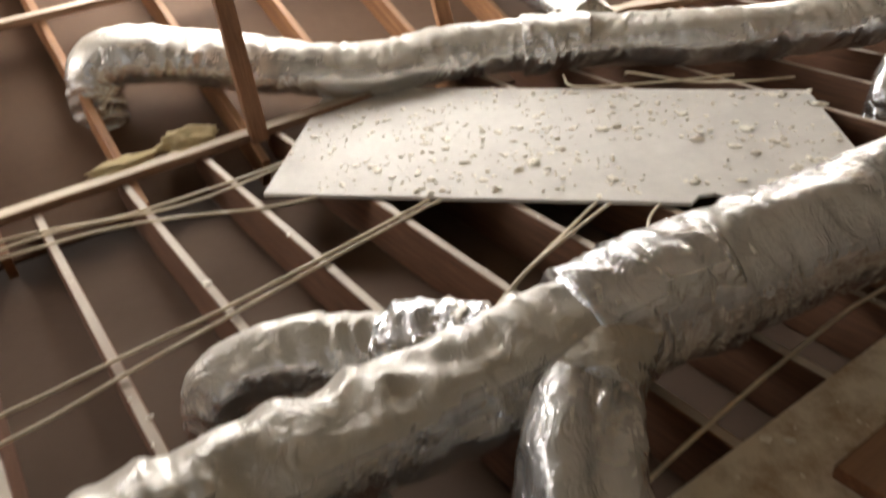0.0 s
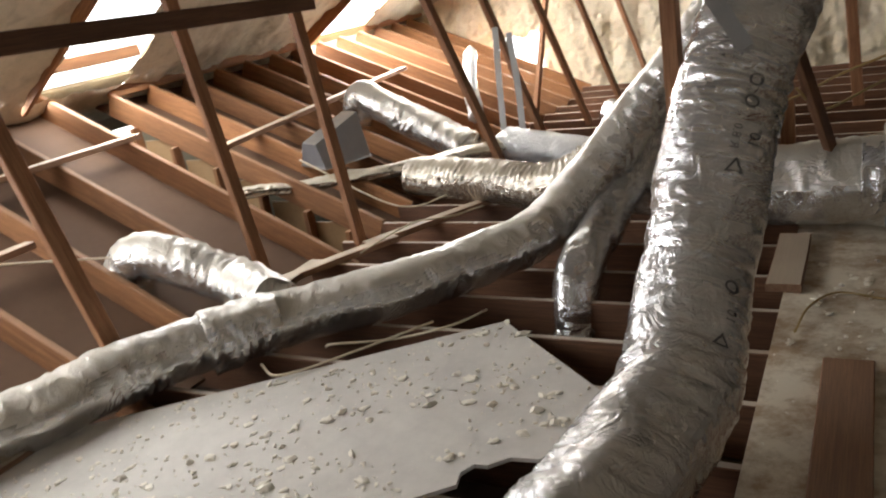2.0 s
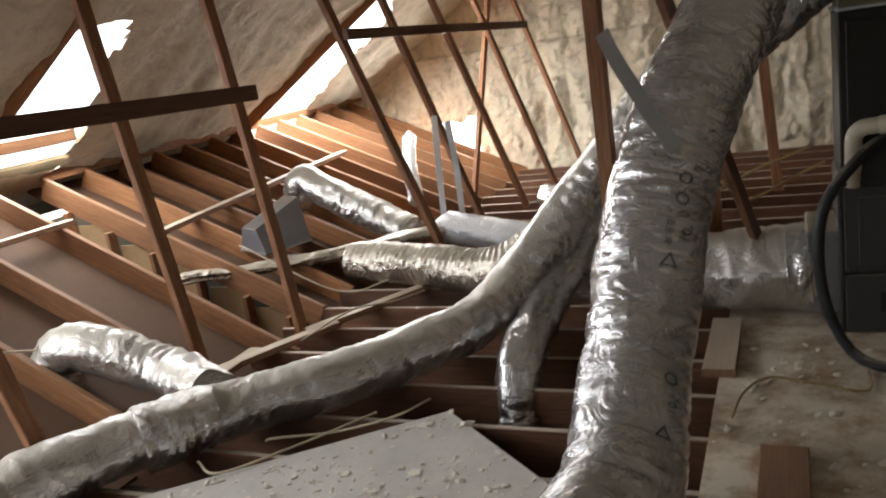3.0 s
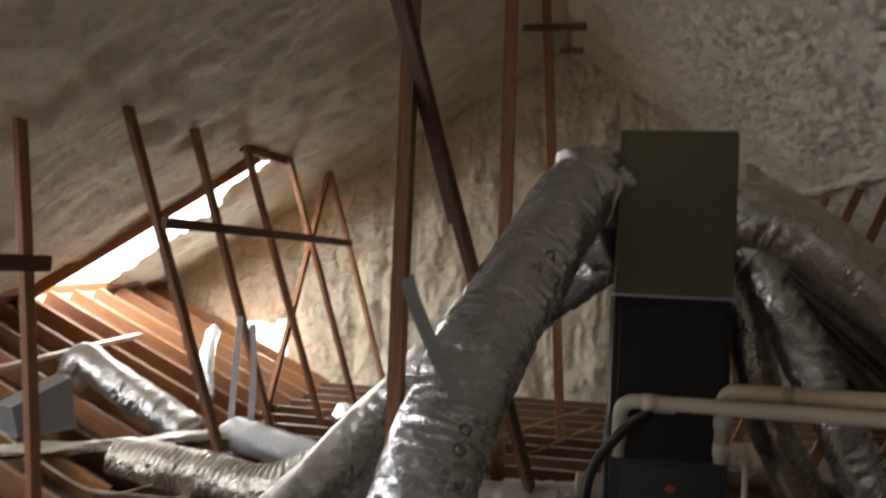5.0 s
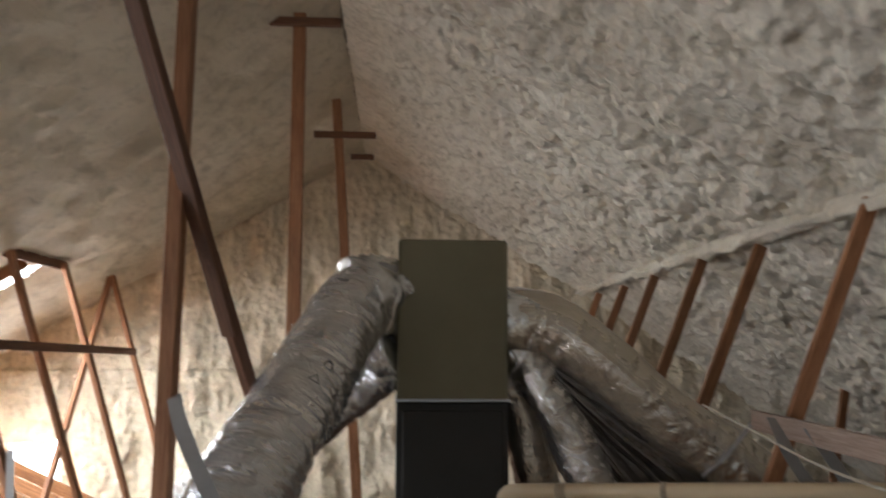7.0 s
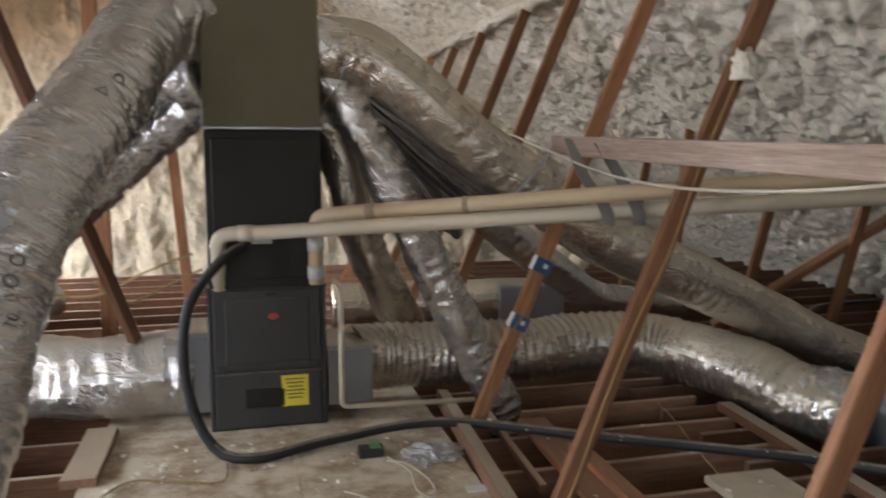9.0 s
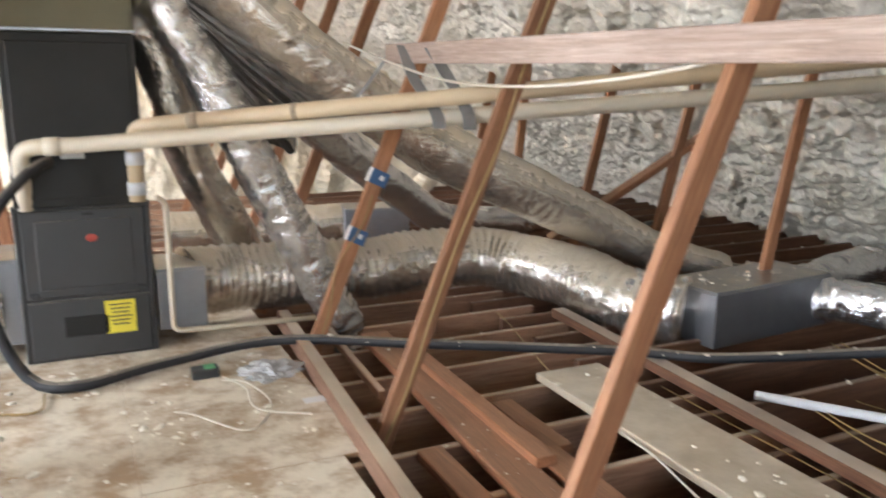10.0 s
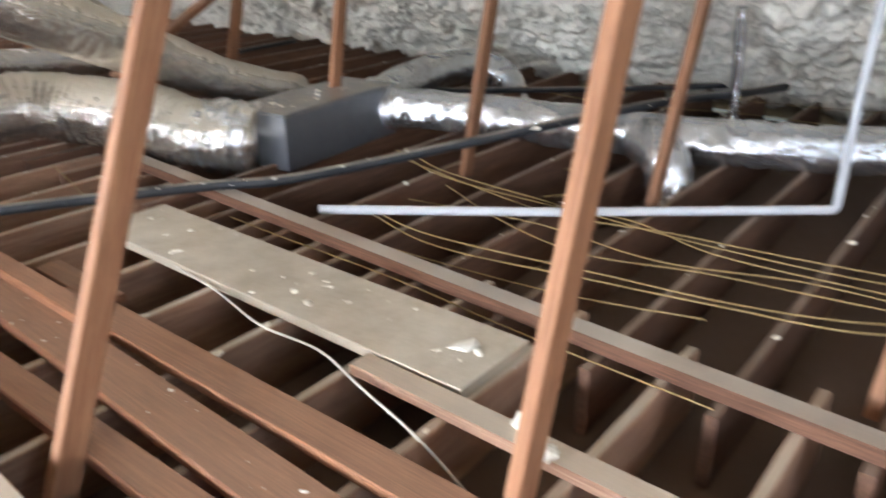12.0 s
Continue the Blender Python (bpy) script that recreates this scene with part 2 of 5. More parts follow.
WHITE = plain("white_paper", (0.75, 0.74, 0.72), 0.6, 0.0, 0.15, 12)
RED = plain("red_badge", (0.42, 0.06, 0.04), 0.4, 0.0, 0.1, 12)
BATT = plain("brown_wool", (0.52, 0.41, 0.22), 0.95, 0.0, 0.5, 14, relief=1.0)


# ---- building helpers ----
def mesh_object(name, bm, mat, parent=None, label="", smooth=False, matrix=None):
    me = bpy.data.meshes.new(name)
    bm.normal_update()
    bm.to_mesh(me)
    bm.free()
    me.materials.append(mat)
    if smooth:
        for f in me.polygons:
            f.use_smooth = True
    ob = new(name, me)
    if matrix is not None:
        ob.matrix_world = matrix
    if parent is not None:
        ob.parent = parent
    if label:
        tagged(ob, label)
    return ob


def part(name, bm, mat, parent, label="", smooth=False, matrix=None):
    return mesh_object(name, bm, mat, parent, label, smooth, matrix)


def thing(name, at, label, category, group="", kind=""):
    ob = new(name)
    ob.empty_display_size = 0.1
    ob.matrix_world = Matrix.Translation(at)
    return tagged(ob, label, category, group, kind)


def box(size, at=(0, 0, 0), bevel=0.004, bm=None, turn=None):
    bm = bm or bmesh.new()
    m = Matrix.Translation(at) @ (turn or Matrix()) @ Matrix.Diagonal((*size, 1))
    made = bmesh.ops.create_cube(bm, size=1.0, matrix=m)
    if bevel:
        edges = {e for v in made["verts"] for e in v.link_edges}
        bmesh.ops.bevel(bm, geom=list(edges), offset=bevel, segments=1, affect="EDGES")
    return bm


def along(p0, p1, up=(0, 0, 1)):
    """A matrix at p0 with x towards p1."""
    p0, p1 = Vector(p0), Vector(p1)
    x = (p1 - p0).normalized()
    y = Vector(up).cross(x)
    if y.length < 1e-4:
        y = Vector((0, 1, 0)).cross(x)
    y.normalize()
    z = x.cross(y)
    m = Matrix((x, y, z)).transposed().to_4x4()
    m.translation = p0
    return m, (p1 - p0).length


def board(name, p0, p1, wide, high, mat, label, category, group="", parent=None, up=(0, 0, 1), bow=0.004, kind=""):
    """A sawn board from p0 to p1, wide across and high along up, a little bowed."""
    m, length = along(p0, p1, up)
    bm = bmesh.new()
    n = max(2, min(8, int(length / 0.5)))
    rng = random.Random(hash((round(p0[0], 2), round(p0[1], 2), round(p1[2], 2))) % 9999)
    b1, b2 = rng.uniform(-bow, bow), rng.uniform(-bow, bow)
    c = 0.004
    ring = [(-wide / 2 + c, -high / 2), (wide / 2 - c, -high / 2), (wide / 2, -high / 2 + c), (wide / 2, high / 2 - c),
            (wide / 2 - c, high / 2), (-wide / 2 + c, high / 2), (-wide / 2, high / 2 - c), (-wide / 2, -high / 2 + c)]
    rows = []
    for i in range(n + 1):
        s = i / n
        k = math.sin(s * math.pi)
        rows.append([bm.verts.new((s * length, y + b1 * k, z + b2 * k)) for y, z in ring])
    for a, b in zip(rows, rows[1:]):
        for i in range(8):
            bm.faces.new((a[i], a[(i + 1) % 8], b[(i + 1) % 8], b[i]))
    bm.faces.new(rows[0][::-1])
    bm.faces.new(rows[-1])
    bmesh.ops.recalc_face_normals(bm, faces=bm.faces)
    ob = mesh_object(name, bm, mat, matrix=m)
    if parent is not None:
        ob.parent = parent
        ob.matrix_parent_inverse = parent.matrix_world.inverted()
        return ob
    return tagged(ob, label, category, group, kind)


def curve_points(points, step):
    """Even steps along a smooth line through the points."""
    P = [Vector(p) for p in points]
    P = [P[0] * 2 - P[1]] + P + [P[-1] * 2 - P[-2]]
    dense = []
    for a, b, c, d in zip(P, P[1:], P[2:], P[3:]):
        for i in range(24):
            t = i / 24
            dense.append(0.5 * ((2 * b) + (c - a) * t + (2 * a - 5 * b + 4 * c - d) * t * t + (3 * b - a - 3 * c + d) * t ** 3))
    dense.append(P[-2])
    out, walked = [dense[0]], 0.0
    for a, b in zip(dense, dense[1:]):
        seg = (b - a).length
        while walked + seg >= step:
            a = a.lerp(b, (step - walked) / seg)
            seg = (b - a).length
            walked = 0.0
            out.append(a)
        walked += seg
    if (out[-1] - dense[-1]).length > step * 0.3:
        out.append(dense[-1])
    return out


def tube(points, radius, step=0.03, sides=20, wrinkle=0.0, period=0.05, twist=0.0, lumps=0.0, flat=1.0, seed=0, cap=True, ends=(1, 1)):
    """A soft tube: ring wrinkles, lumps, flattened by its weight."""
    pts = curve_points(points, step)
    bm = bmesh.new()
    rows = []
    up = Vector((0, 0, 1))
    n = len(pts)
    last = None
    for i, p in enumerate(pts):
        d = (pts[min(i + 1, n - 1)] - pts[max(i - 1, 0)]).normalized()
        side = d.cross(up)
        if side.length < 0.25 and last is not None:
            side = last - d * last.dot(d)
        side.normalize()
        if last is not None and side.dot(last) < 0:
            side = -side
        last = side
        top = side.cross(d).normalized()
        s = i * step
        k = i / max(1, n - 1)
        taper = ends[0] + (ends[1] - ends[0]) * k
        row = []
        for j in range(sides):
            a = 2 * math.pi * j / sides
            r = radius * taper
            if lumps:
                q = Vector((math.cos(a) * 1.2 + seed * 7.3, math.sin(a) * 1.2, s * 3.0))
                r += lumps * noise.noise(q) + 0.22 * lumps * noise.noise(q * 2.3)
            if wrinkle and twist:
                # loose film: slanting creases that come and go
                u = a / (2 * math.pi)
                lane = s / period + twist * (u if u < 0.5 else 1 - u) * 2
                w1 = noise.noise(Vector((lane * 0.9 + seed * 3.7, math.cos(a) * 0.9, math.sin(a) * 0.9)))
                w2 = noise.noise(Vector((s * 9 + seed, math.cos(a) * 1.6, math.sin(a) * 1.6)))
                r += wrinkle * (1.9 * (0.5 - abs(w1) * 2.0) + 0.6 * w2) * (0.5 + 0.8 * abs(noise.noise(Vector((s * 1.9, u * 3, seed)))) * 2)
            elif wrinkle:
                ph = s / period + twist * a / (2 * math.pi) + 1.3 * noise.noise(Vector((seed + 3.1, s * 1.7, math.cos(a) * 0.8)))
                amp = wrinkle * (0.55 + 0.9 * noise.noise(Vector((s * 2.3, math.cos(a) * 1.5, math.sin(a) * 1.5 + seed))))
                r += amp * math.sin(2 * math.pi * ph) + wrinkle * 0.8 * noise.noise(Vector((s * 21, math.cos(a) * 3.5 + seed, math.sin(a) * 3.5)))
            row.append(bm.verts.new(p + side * math.cos(a) * r + top * math.sin(a) * r * flat))
        rows.append(row)
    for a, b in zip(rows, rows[1:]):
        for j in range(sides):
            bm.faces.new((a[j], a[(j + 1) % sides], b[(j + 1) % sides], b[j]))
    if cap:
        bm.faces.new(rows[0][::-1])
        bm.faces.new(rows[-1])
    bmesh.ops.recalc_face_normals(bm, faces=bm.faces)
    return bm


def duct(points, radius, mat, label, group="flexible ducts", wrinkle=0.006, period=0.06, twist=1.0, lumps=0.018, flat=0.94, seed=0, ends=(1, 1), band=False, name="flexible_duct"):
    root = thing(name, points[0], label, "duct", group)
    inv = root.matrix_world.inverted()
    bm = tube(points, radius, 0.012, 52, wrinkle, period, twist, lumps, flat, seed, True, ends)
    bm.transform(inv)
    part("jacket", bm, mat, root, smooth=True)
    if band:
        a, c = Vector(points[0]), Vector(points[1])
        c = a.lerp(c, min(1.0, 0.13 / (c - a).length))
        bm = tube([a, a.lerp(c, 0.5), c], radius * ends[0] * 1.05, 0.012, 40, 0.006, 0.05, 2.0, 0.012, 1.0, seed + 5)
        bm.transform(inv)
        part("tape_band", bm, FILM_BRIGHT, root, "crumpled foil tape band", smooth=True)
    return root


def cable(points, radius, mat, label, category="cable", group="", name="cable", wobble=0.0, seed=0):
    pts = points
    if wobble:
        rng = random.Random(seed)
        pts = [tuple(c + rng.uniform(-wobble, wobble) for c in p) for p in points]
    bm = tube(pts, radius, max(0.02, radius * 2.5), 8)
    return tagged(mesh_object(name, bm, mat, smooth=True), label, category, group)


def lathe_pipe(points, radius, bend=0.08, sides=18):
    """A straight rigid pipe with short rounded corners."""
    P = [Vector(p) for p in points]
    line = [P[0]]
    for a, b, c in zip(P, P[1:], P[2:]):
        i, o = (a - b).normalized(), (c - b).normalized()
        for k in range(7):
            t = k / 6
            line.append((b + i * bend) * (1 - t) ** 2 + b * 2 * t * (1 - t) + (b + o * bend) * t * t)
    line.append(P[-1])
    bm = bmesh.new()
    rows, last = [], None
    for i, p in enumerate(line):
        d = (line[min(i + 1, len(line) - 1)] - line[max(i - 1, 0)]).normalized()
        s = d.cross(Vector((0, 0, 1))) if last is None else last - d * last.dot(d)
        if s.length < 1e-3:
            s = Vector((1, 0, 0))
        s.normalize()
        last = s
        t = d.cross(s)
        rows.append([bm.verts.new(p + (s * math.cos(2 * math.pi * j / sides) + t * math.sin(2 * math.pi * j / sides)) * radius) for j in range(sides)])
    for a, b in zip(rows, rows[1:]):
        for j in range(sides):
            bm.faces.new((a[j], a[(j + 1) % sides], b[(j + 1) % sides], b[j]))
    bm.faces.new(rows[0][::-1])
    bm.faces.new(rows[-1])
    bmesh.ops.recalc_face_normals(bm, faces=bm.faces)
    return bm

# ---- structure ----
RIDGE_X, RIDGE_Z, SL, SR = -0.4, 4.35, 0.60, 0.63
Y0, Y1 = -4.2, 10.5
EAVE_L, EAVE_R = -6.15, 6.7


def roof_z(x):
    return RIDGE_Z - (SL * (RIDGE_X - x) if x < RIDGE_X else SR * (x - RIDGE_X))


def fbm(v, octaves=3):
    total, amp = 0.0, 1.0
    for _ in range(octaves):
        total += amp * noise.noise(v)
        v, amp = v * 2.13, amp * 0.5
    return total


def foam_sheet(name, nu, nv, place, keep, mat, label):
    """A sprayed foam skin: place(u, v) gives each point, keep(u, v) says where foam was sprayed."""
    bm = bmesh.new()
    grid = [[bm.verts.new(place(i / nu, j / nv)) for j in range(nv + 1)] for i in range(nu + 1)]
    for i in range(nu):
        for j in range(nv):
            if keep((i + 0.5) / nu, (j + 0.5) / nv):
                bm.faces.new((grid[i][j], grid[i + 1][j], grid[i + 1][j + 1], grid[i][j + 1]))
    loose = [v for v in bm.verts if not v.link_faces]
    bmesh.ops.delete(bm, geom=loose, context="VERTS")
    ob = mesh_object(name, bm, mat, smooth=True)
    return tagged(ob, label, "foam roof", kind="structure")


# unsprayed bays in the left slope: (low x, high x, y at the straight side, width low, width high)
# the first bay is unseen, added to let in fill light
BAYS = ((-5.62, -3.95, -2.0, 1.6, 0.9), (-5.62, -3.95, 1.2, 1.6, 0.9), (-5.62, -4.05, 4.2, 0.95, 0.45), (-6.1, -3.35, 7.72, 1.35, 0.45))


def in_bay(x, y):
    for lo, hi, side, wl, wh in BAYS:
        if lo < x < hi:
            k = (x - lo) / (hi - lo)
            edge = side + wl + (wh - wl) * k + 0.16 * noise.noise(Vector((x * 5, side, 0)))
            if side + 0.03 * noise.noise(Vector((x * 7, 3, side))) < y < edge:
                return True
    return False


def left_point(u, v):
    x = EAVE_L + (RIDGE_X - EAVE_L) * u
    y = Y0 + (Y1 - Y0) * v
    rib = 0.012 * math.cos(2 * math.pi * (y - 0.15) / 0.6) + 0.016 * noise.noise(Vector((x * 2.2, y * 9 + x * 2, 7)))
    h = rib + 0.05 * fbm(Vector((x * 1.6, y * 1.9, 0))) + 0.022 * fbm(Vector((x * 6, y * 4, 4)), 3) + 0.014 * noise.noise(Vector((x * 15, y * 13, 2)))
    n = Vector((-SL, 0, 1)).normalized()
    return Vector((x, y, roof_z(x))) - n * h


def right_point(u, v):
    x = RIDGE_X + (EAVE_R - RIDGE_X) * u
    y = Y0 + (Y1 - Y0) * v
    valley = 0.02 * math.cos(2 * math.pi * (y + x * 0.15) / 0.62)
    w = Vector((x + 0.05 * noise.noise(Vector((x * 4, y * 4, 8))), y + 0.05 * noise.noise(Vector((x * 4, y * 4, 3))), 0))
    coarse = noise.voronoi(w * 7)[0][0]
    grain = noise.voronoi(w * 17)[0][0]
    patchy = 0.5 + 0.5 * noise.noise(Vector((x * 1.1, y * 1.1, 5)))
    h = valley + 0.05 * fbm(Vector((x * 1.6, y * 1.6, 9))) + (0.04 + 0.07 * patchy) * (0.5 - coarse) + (0.028 + 0.045 * patchy) * (0.5 - grain) + 0.018 * noise.noise(Vector((x * 26, y * 26, 1)))
    h *= min(1.0, 0.12 + (x - RIDGE_X) / 0.5)
    n = Vector((SR, 0, 1)).normalized()
    return Vector((x, y, roof_z(x))) - n * h


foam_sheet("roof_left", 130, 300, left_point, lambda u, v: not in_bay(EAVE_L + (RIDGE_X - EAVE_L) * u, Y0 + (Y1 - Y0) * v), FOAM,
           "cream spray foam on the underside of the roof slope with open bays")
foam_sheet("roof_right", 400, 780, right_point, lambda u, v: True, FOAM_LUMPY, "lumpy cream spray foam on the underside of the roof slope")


def gable_point(y, sign):
    def place(u, v):
        x = EAVE_L + (EAVE_R - EAVE_L) * u
        z = -0.4 + (roof_z(x) + 0.52) * v
        stud = 0.03 * math.cos(2 * math.pi * x / 0.41)
        h = stud * (0.6 + 0.4 * noise.noise(Vector((x * 3, z, 0)))) + 0.06 * fbm(Vector((x * 3, z * 1.1, 5))) + 0.07 * abs(noise.noise(Vector((x * 10, z * 3.6, 1)))) + 0.05 * abs(noise.noise(Vector((x * 19, z * 12, 3))))
        if z < 1.55:
            h += 0.06
        return Vector((x, y - sign * h, z))
    return place


def far_keep(u, v):
    x = EAVE_L + (EAVE_R - EAVE_L) * u
    z = -0.4 + (roof_z(x) + 0.4) * v
    return not (-4.62 < x < -4.02 and 0.12 < z < 0.62 + 0.1 * noise.noise(Vector((x * 6, 0, 0))))


# hole put into the unseen near gable to admit the fill lamp
def near_keep(u, v):
    x = EAVE_L + (EAVE_R - EAVE_L) * u
    z = -0.4 + (roof_z(x) + 0.4) * v
    return not (-0.7 < x < 1.5 and 1.0 < z < 2.8)


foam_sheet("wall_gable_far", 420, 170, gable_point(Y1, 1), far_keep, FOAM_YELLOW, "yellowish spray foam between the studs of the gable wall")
foam_sheet("wall_gable_near", 90, 40, gable_point(Y0, -1), near_keep, FOAM_YELLOW, "yellowish spray foam on the unseen near gable wall, opening added for light")

# sheathing over the foam, with the same open bays
for x0, x1, y0, y1 in ((EAVE_L - 0.5, -3.9, Y0, -2.1), (EAVE_L - 0.5, -3.9, -0.25, 1.1), (EAVE_L - 0.5, -5.75, -2.1, -0.25), (EAVE_L - 0.5, -4.05, 2.95, 4.05), (EAVE_L - 0.5, -5.75, 1.1, 2.95), (-4.05, -3.9, 2.95, 4.05), (EAVE_L - 0.5, -4.05, 5.3, 7.6), (EAVE_L - 0.5, -3.3, 9.25, Y1 + 0.2), (EAVE_L - 0.5, -5.75, 4.05, 5.3),
                       (-3.9, RIDGE_X, Y0, 7.6), (-4.05, -3.9, 4.05, 7.6), (-3.3, RIDGE_X, 7.6, Y1 + 0.2), (-3.5, -3.3, 8.6, 9.25)):
    bm = bmesh.new()
    vs = [bm.verts.new((x, y, roof_z(x) + dz)) for dz in (0.13, 0.16) for x, y in ((x0, y0), (x1, y0), (x1, y1), (x0, y1))]
    for f in ((3, 2, 1, 0), (4, 5, 6, 7), (0, 1, 5, 4), (1, 2, 6, 5), (2, 3, 7, 6), (3, 0, 4, 7)):
        bm.faces.new([vs[i] for i in f])
    tagged(mesh_object("roof_sheathing", bm, OSB), "brown roof sheathing board above the foam", "roof", kind="structure")
bm = bmesh.new()
vs = [bm.verts.new((x, y, roof_z(x) + dz)) for dz in (0.13, 0.16) for x, y in ((RIDGE_X, Y0), (EAVE_R + 0.5, Y0), (EAVE_R + 0.5, Y1 + 0.2), (RIDGE_X, Y1 + 0.2))]
for f in ((3, 2, 1, 0), (4, 5, 6, 7), (0, 1, 5, 4), (1, 2, 6, 5), (2, 3, 7, 6), (3, 0, 4, 7)):
    bm.faces.new([vs[i] for i in f])
tagged(mesh_object("roof_sheathing", bm, OSB), "brown roof sheathing board above the foam", "roof", kind="structure")

# bare wood at the straight side of the far open bay
board("rafter", (-6.2, 7.68, roof_z(-6.2) - 0.02), (-3.3, 7.68, roof_z(-3.3) - 0.02), 0.04, 0.12, FIR_ORANGE, "bare orange rafter edge beside an unsprayed bay", "rafter")
board("rafter", (-5.7, 4.17, roof_z(-5.7) + 0.03), (-4.0, 4.17, roof_z(-4.0) + 0.03), 0.04, 0.12, FIR_ORANGE, "bare orange rafter edge beside an unsprayed bay", "rafter")
board("blocking", (-5.25, 4.2, roof_z(-5.25) + 0.02), (-5.25, 5.0, roof_z(-5.25) + 0.02), 0.04, 0.09, FIR_ORANGE, "bare wood blocking across an open roof bay", "blocking")

# bright hazy sky outside the open bays and the gable openings
m, nt, p = material("bright_sky")
p.inputs["Base Color"].default_value = (0, 0, 0, 1)
p.inputs["Emission Color"].default_value = (0.93, 0.96, 1.0, 1)
p.inputs["Emission Strength"].default_value = 5.0
bm = bmesh.new()
bm.faces.new([bm.verts.new((x, y, roof_z(x) + 0.75)) for x, y in ((-8.2, -4.0), (-8.2, 12.5), (-3.0, 12.5), (-3.0, -4.0))])
tagged(mesh_object("backdrop", bm, m), "bright hazy sky outside the open roof bays", "sky", kind="structure")
bm = bmesh.new()
bm.faces.new([bm.verts.new(c) for c in ((-6.5, 11.2, -0.5), (-2.5, 11.2, -0.5), (-2.5, 11.2, 2.0), (-6.5, 11.2, 2.0))])
tagged(mesh_object("backdrop", bm, m), "bright hazy sky outside the low gable opening", "sky", kind="structure")

# ceiling below the joists
V_X, V_S = -3.25, 0.5                 # where the vaulted ceiling starts, and its slope


def vault_z(x, s=V_S):
    return (V_X - x) * s


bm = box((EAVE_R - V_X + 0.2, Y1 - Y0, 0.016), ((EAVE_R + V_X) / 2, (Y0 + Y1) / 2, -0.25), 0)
tagged(mesh_object("floor", bm, DRYWALL_SHADED), "brownish back of the drywall ceiling, darkened for shade between the joists", "drywall", kind="structure")
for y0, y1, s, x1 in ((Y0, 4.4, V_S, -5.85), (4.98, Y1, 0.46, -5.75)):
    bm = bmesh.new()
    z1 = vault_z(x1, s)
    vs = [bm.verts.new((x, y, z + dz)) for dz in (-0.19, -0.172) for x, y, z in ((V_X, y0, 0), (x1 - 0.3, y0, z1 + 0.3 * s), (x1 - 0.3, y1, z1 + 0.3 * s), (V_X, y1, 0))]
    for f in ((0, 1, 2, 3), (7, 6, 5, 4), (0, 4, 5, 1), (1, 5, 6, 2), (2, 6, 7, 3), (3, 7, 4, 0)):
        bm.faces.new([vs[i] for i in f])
    tagged(mesh_object("floor_vault", bm, VAULT_BACK_SHADED), "back of the sloping vaulted drywall ceiling, its tan darkened for shade", "drywall", kind="structure")

# flat ceiling joists
JOIST_LABEL = "red fir ceiling joist on edge, dusty on its top"
y = -3.86
while y < Y1 - 0.2:
    board("ceiling_joist", (V_X - 0.12, y, -0.118), (1.0, y, -0.118), 0.038, 0.235, FIR, JOIST_LABEL, "joist", "ceiling joists", bow=0.006)
    board("ceiling_joist", (0.8, y + 0.293, -0.118), (2.82, y + 0.293, -0.118), 0.038, 0.235, FIR_PALE, "pale dusty ceiling joist on edge", "joist", "ceiling joists", bow=0.006)
    board("ceiling_joist", (2.5, y + 0.115, -0.118), (EAVE_R - 0.1, y + 0.115, -0.118), 0.038, 0.235, FIR_AGED, "brown fir ceiling joist on edge", "joist", "ceiling joists", bow=0.006)
    y += 0.3855

# vaulted joists, two stretches with a recess between them
y = -3.4
while y < 4.45:
    board("vault_joist", (V_X + 0.1, y, vault_z(V_X + 0.1) - 0.09), (-5.85, y, vault_z(-5.85) - 0.09), 0.04, 0.18, FIR_ORANGE, "orange fir joist of the sloping vaulted ceiling", "joist", "vaulted joists", bow=0.006)
    y += 0.6
board("header_beam", (-5.88, Y0, vault_z(-5.88) - 0.06), (-5.88, 4.42, vault_z(-5.88) - 0.06), 0.04, 0.24, FIR, "reddish header beam across the tops of the vaulted joists", "beam")
y = 5.0
S2 = 0.46
while y < Y1 - 0.1:
    board("vault_joist", (V_X - 0.05, y, vault_z(V_X - 0.05, S2) - 0.09), (-5.75, y, vault_z(-5.75, S2) - 0.09), 0.04, 0.19, FIR_ORANGE, "orange fir joist of the sloping vaulted ceiling", "joist", "vaulted joists", bow=0.006)
    y += 0.42
board("header_beam", (-5.72, 4.98, vault_z(-5.72, S2) + 0.02), (-5.72, Y1, vault_z(-5.72, S2) + 0.02), 0.04, 0.09, FIR_ORANGE, "orange plate along the top of the far vaulted joists", "beam")

# framed side of the far vault: studs, plate and drywall
side = thing("knee_wall", (-4.6, 4.95, 0), "orange stud framing with drywall between, side of the raised vault", "wall framing", kind="structure")
for x in (-5.5, -5.1, -4.7, -4.3, -3.9, -3.55):
    board("stud", (x, 4.955, vault_z(x, S2) - 0.62), (x, 4.955, vault_z(x, S2) - 0.18), 0.04, 0.085, FIR_ORANGE, "", "", parent=side, up=(0, 1, 0))
board("plate", (-5.6, 4.955, vault_z(-5.6, S2) - 0.66), (V_X - 0.1, 4.955, vault_z(V_X - 0.1, S2) - 0.66), 0.085, 0.04, FIR_ORANGE, "", "", parent=side)
for x in (-5.3, -4.9, -4.5, -4.1, -3.73):
    bm = box((0.34, 0.012, 0.42), (x - side.location.x, 5.0 - side.location.y, vault_z(x, S2) - 0.42), 0.002)
    part("drywall_panel", bm, PARTICLE, side)


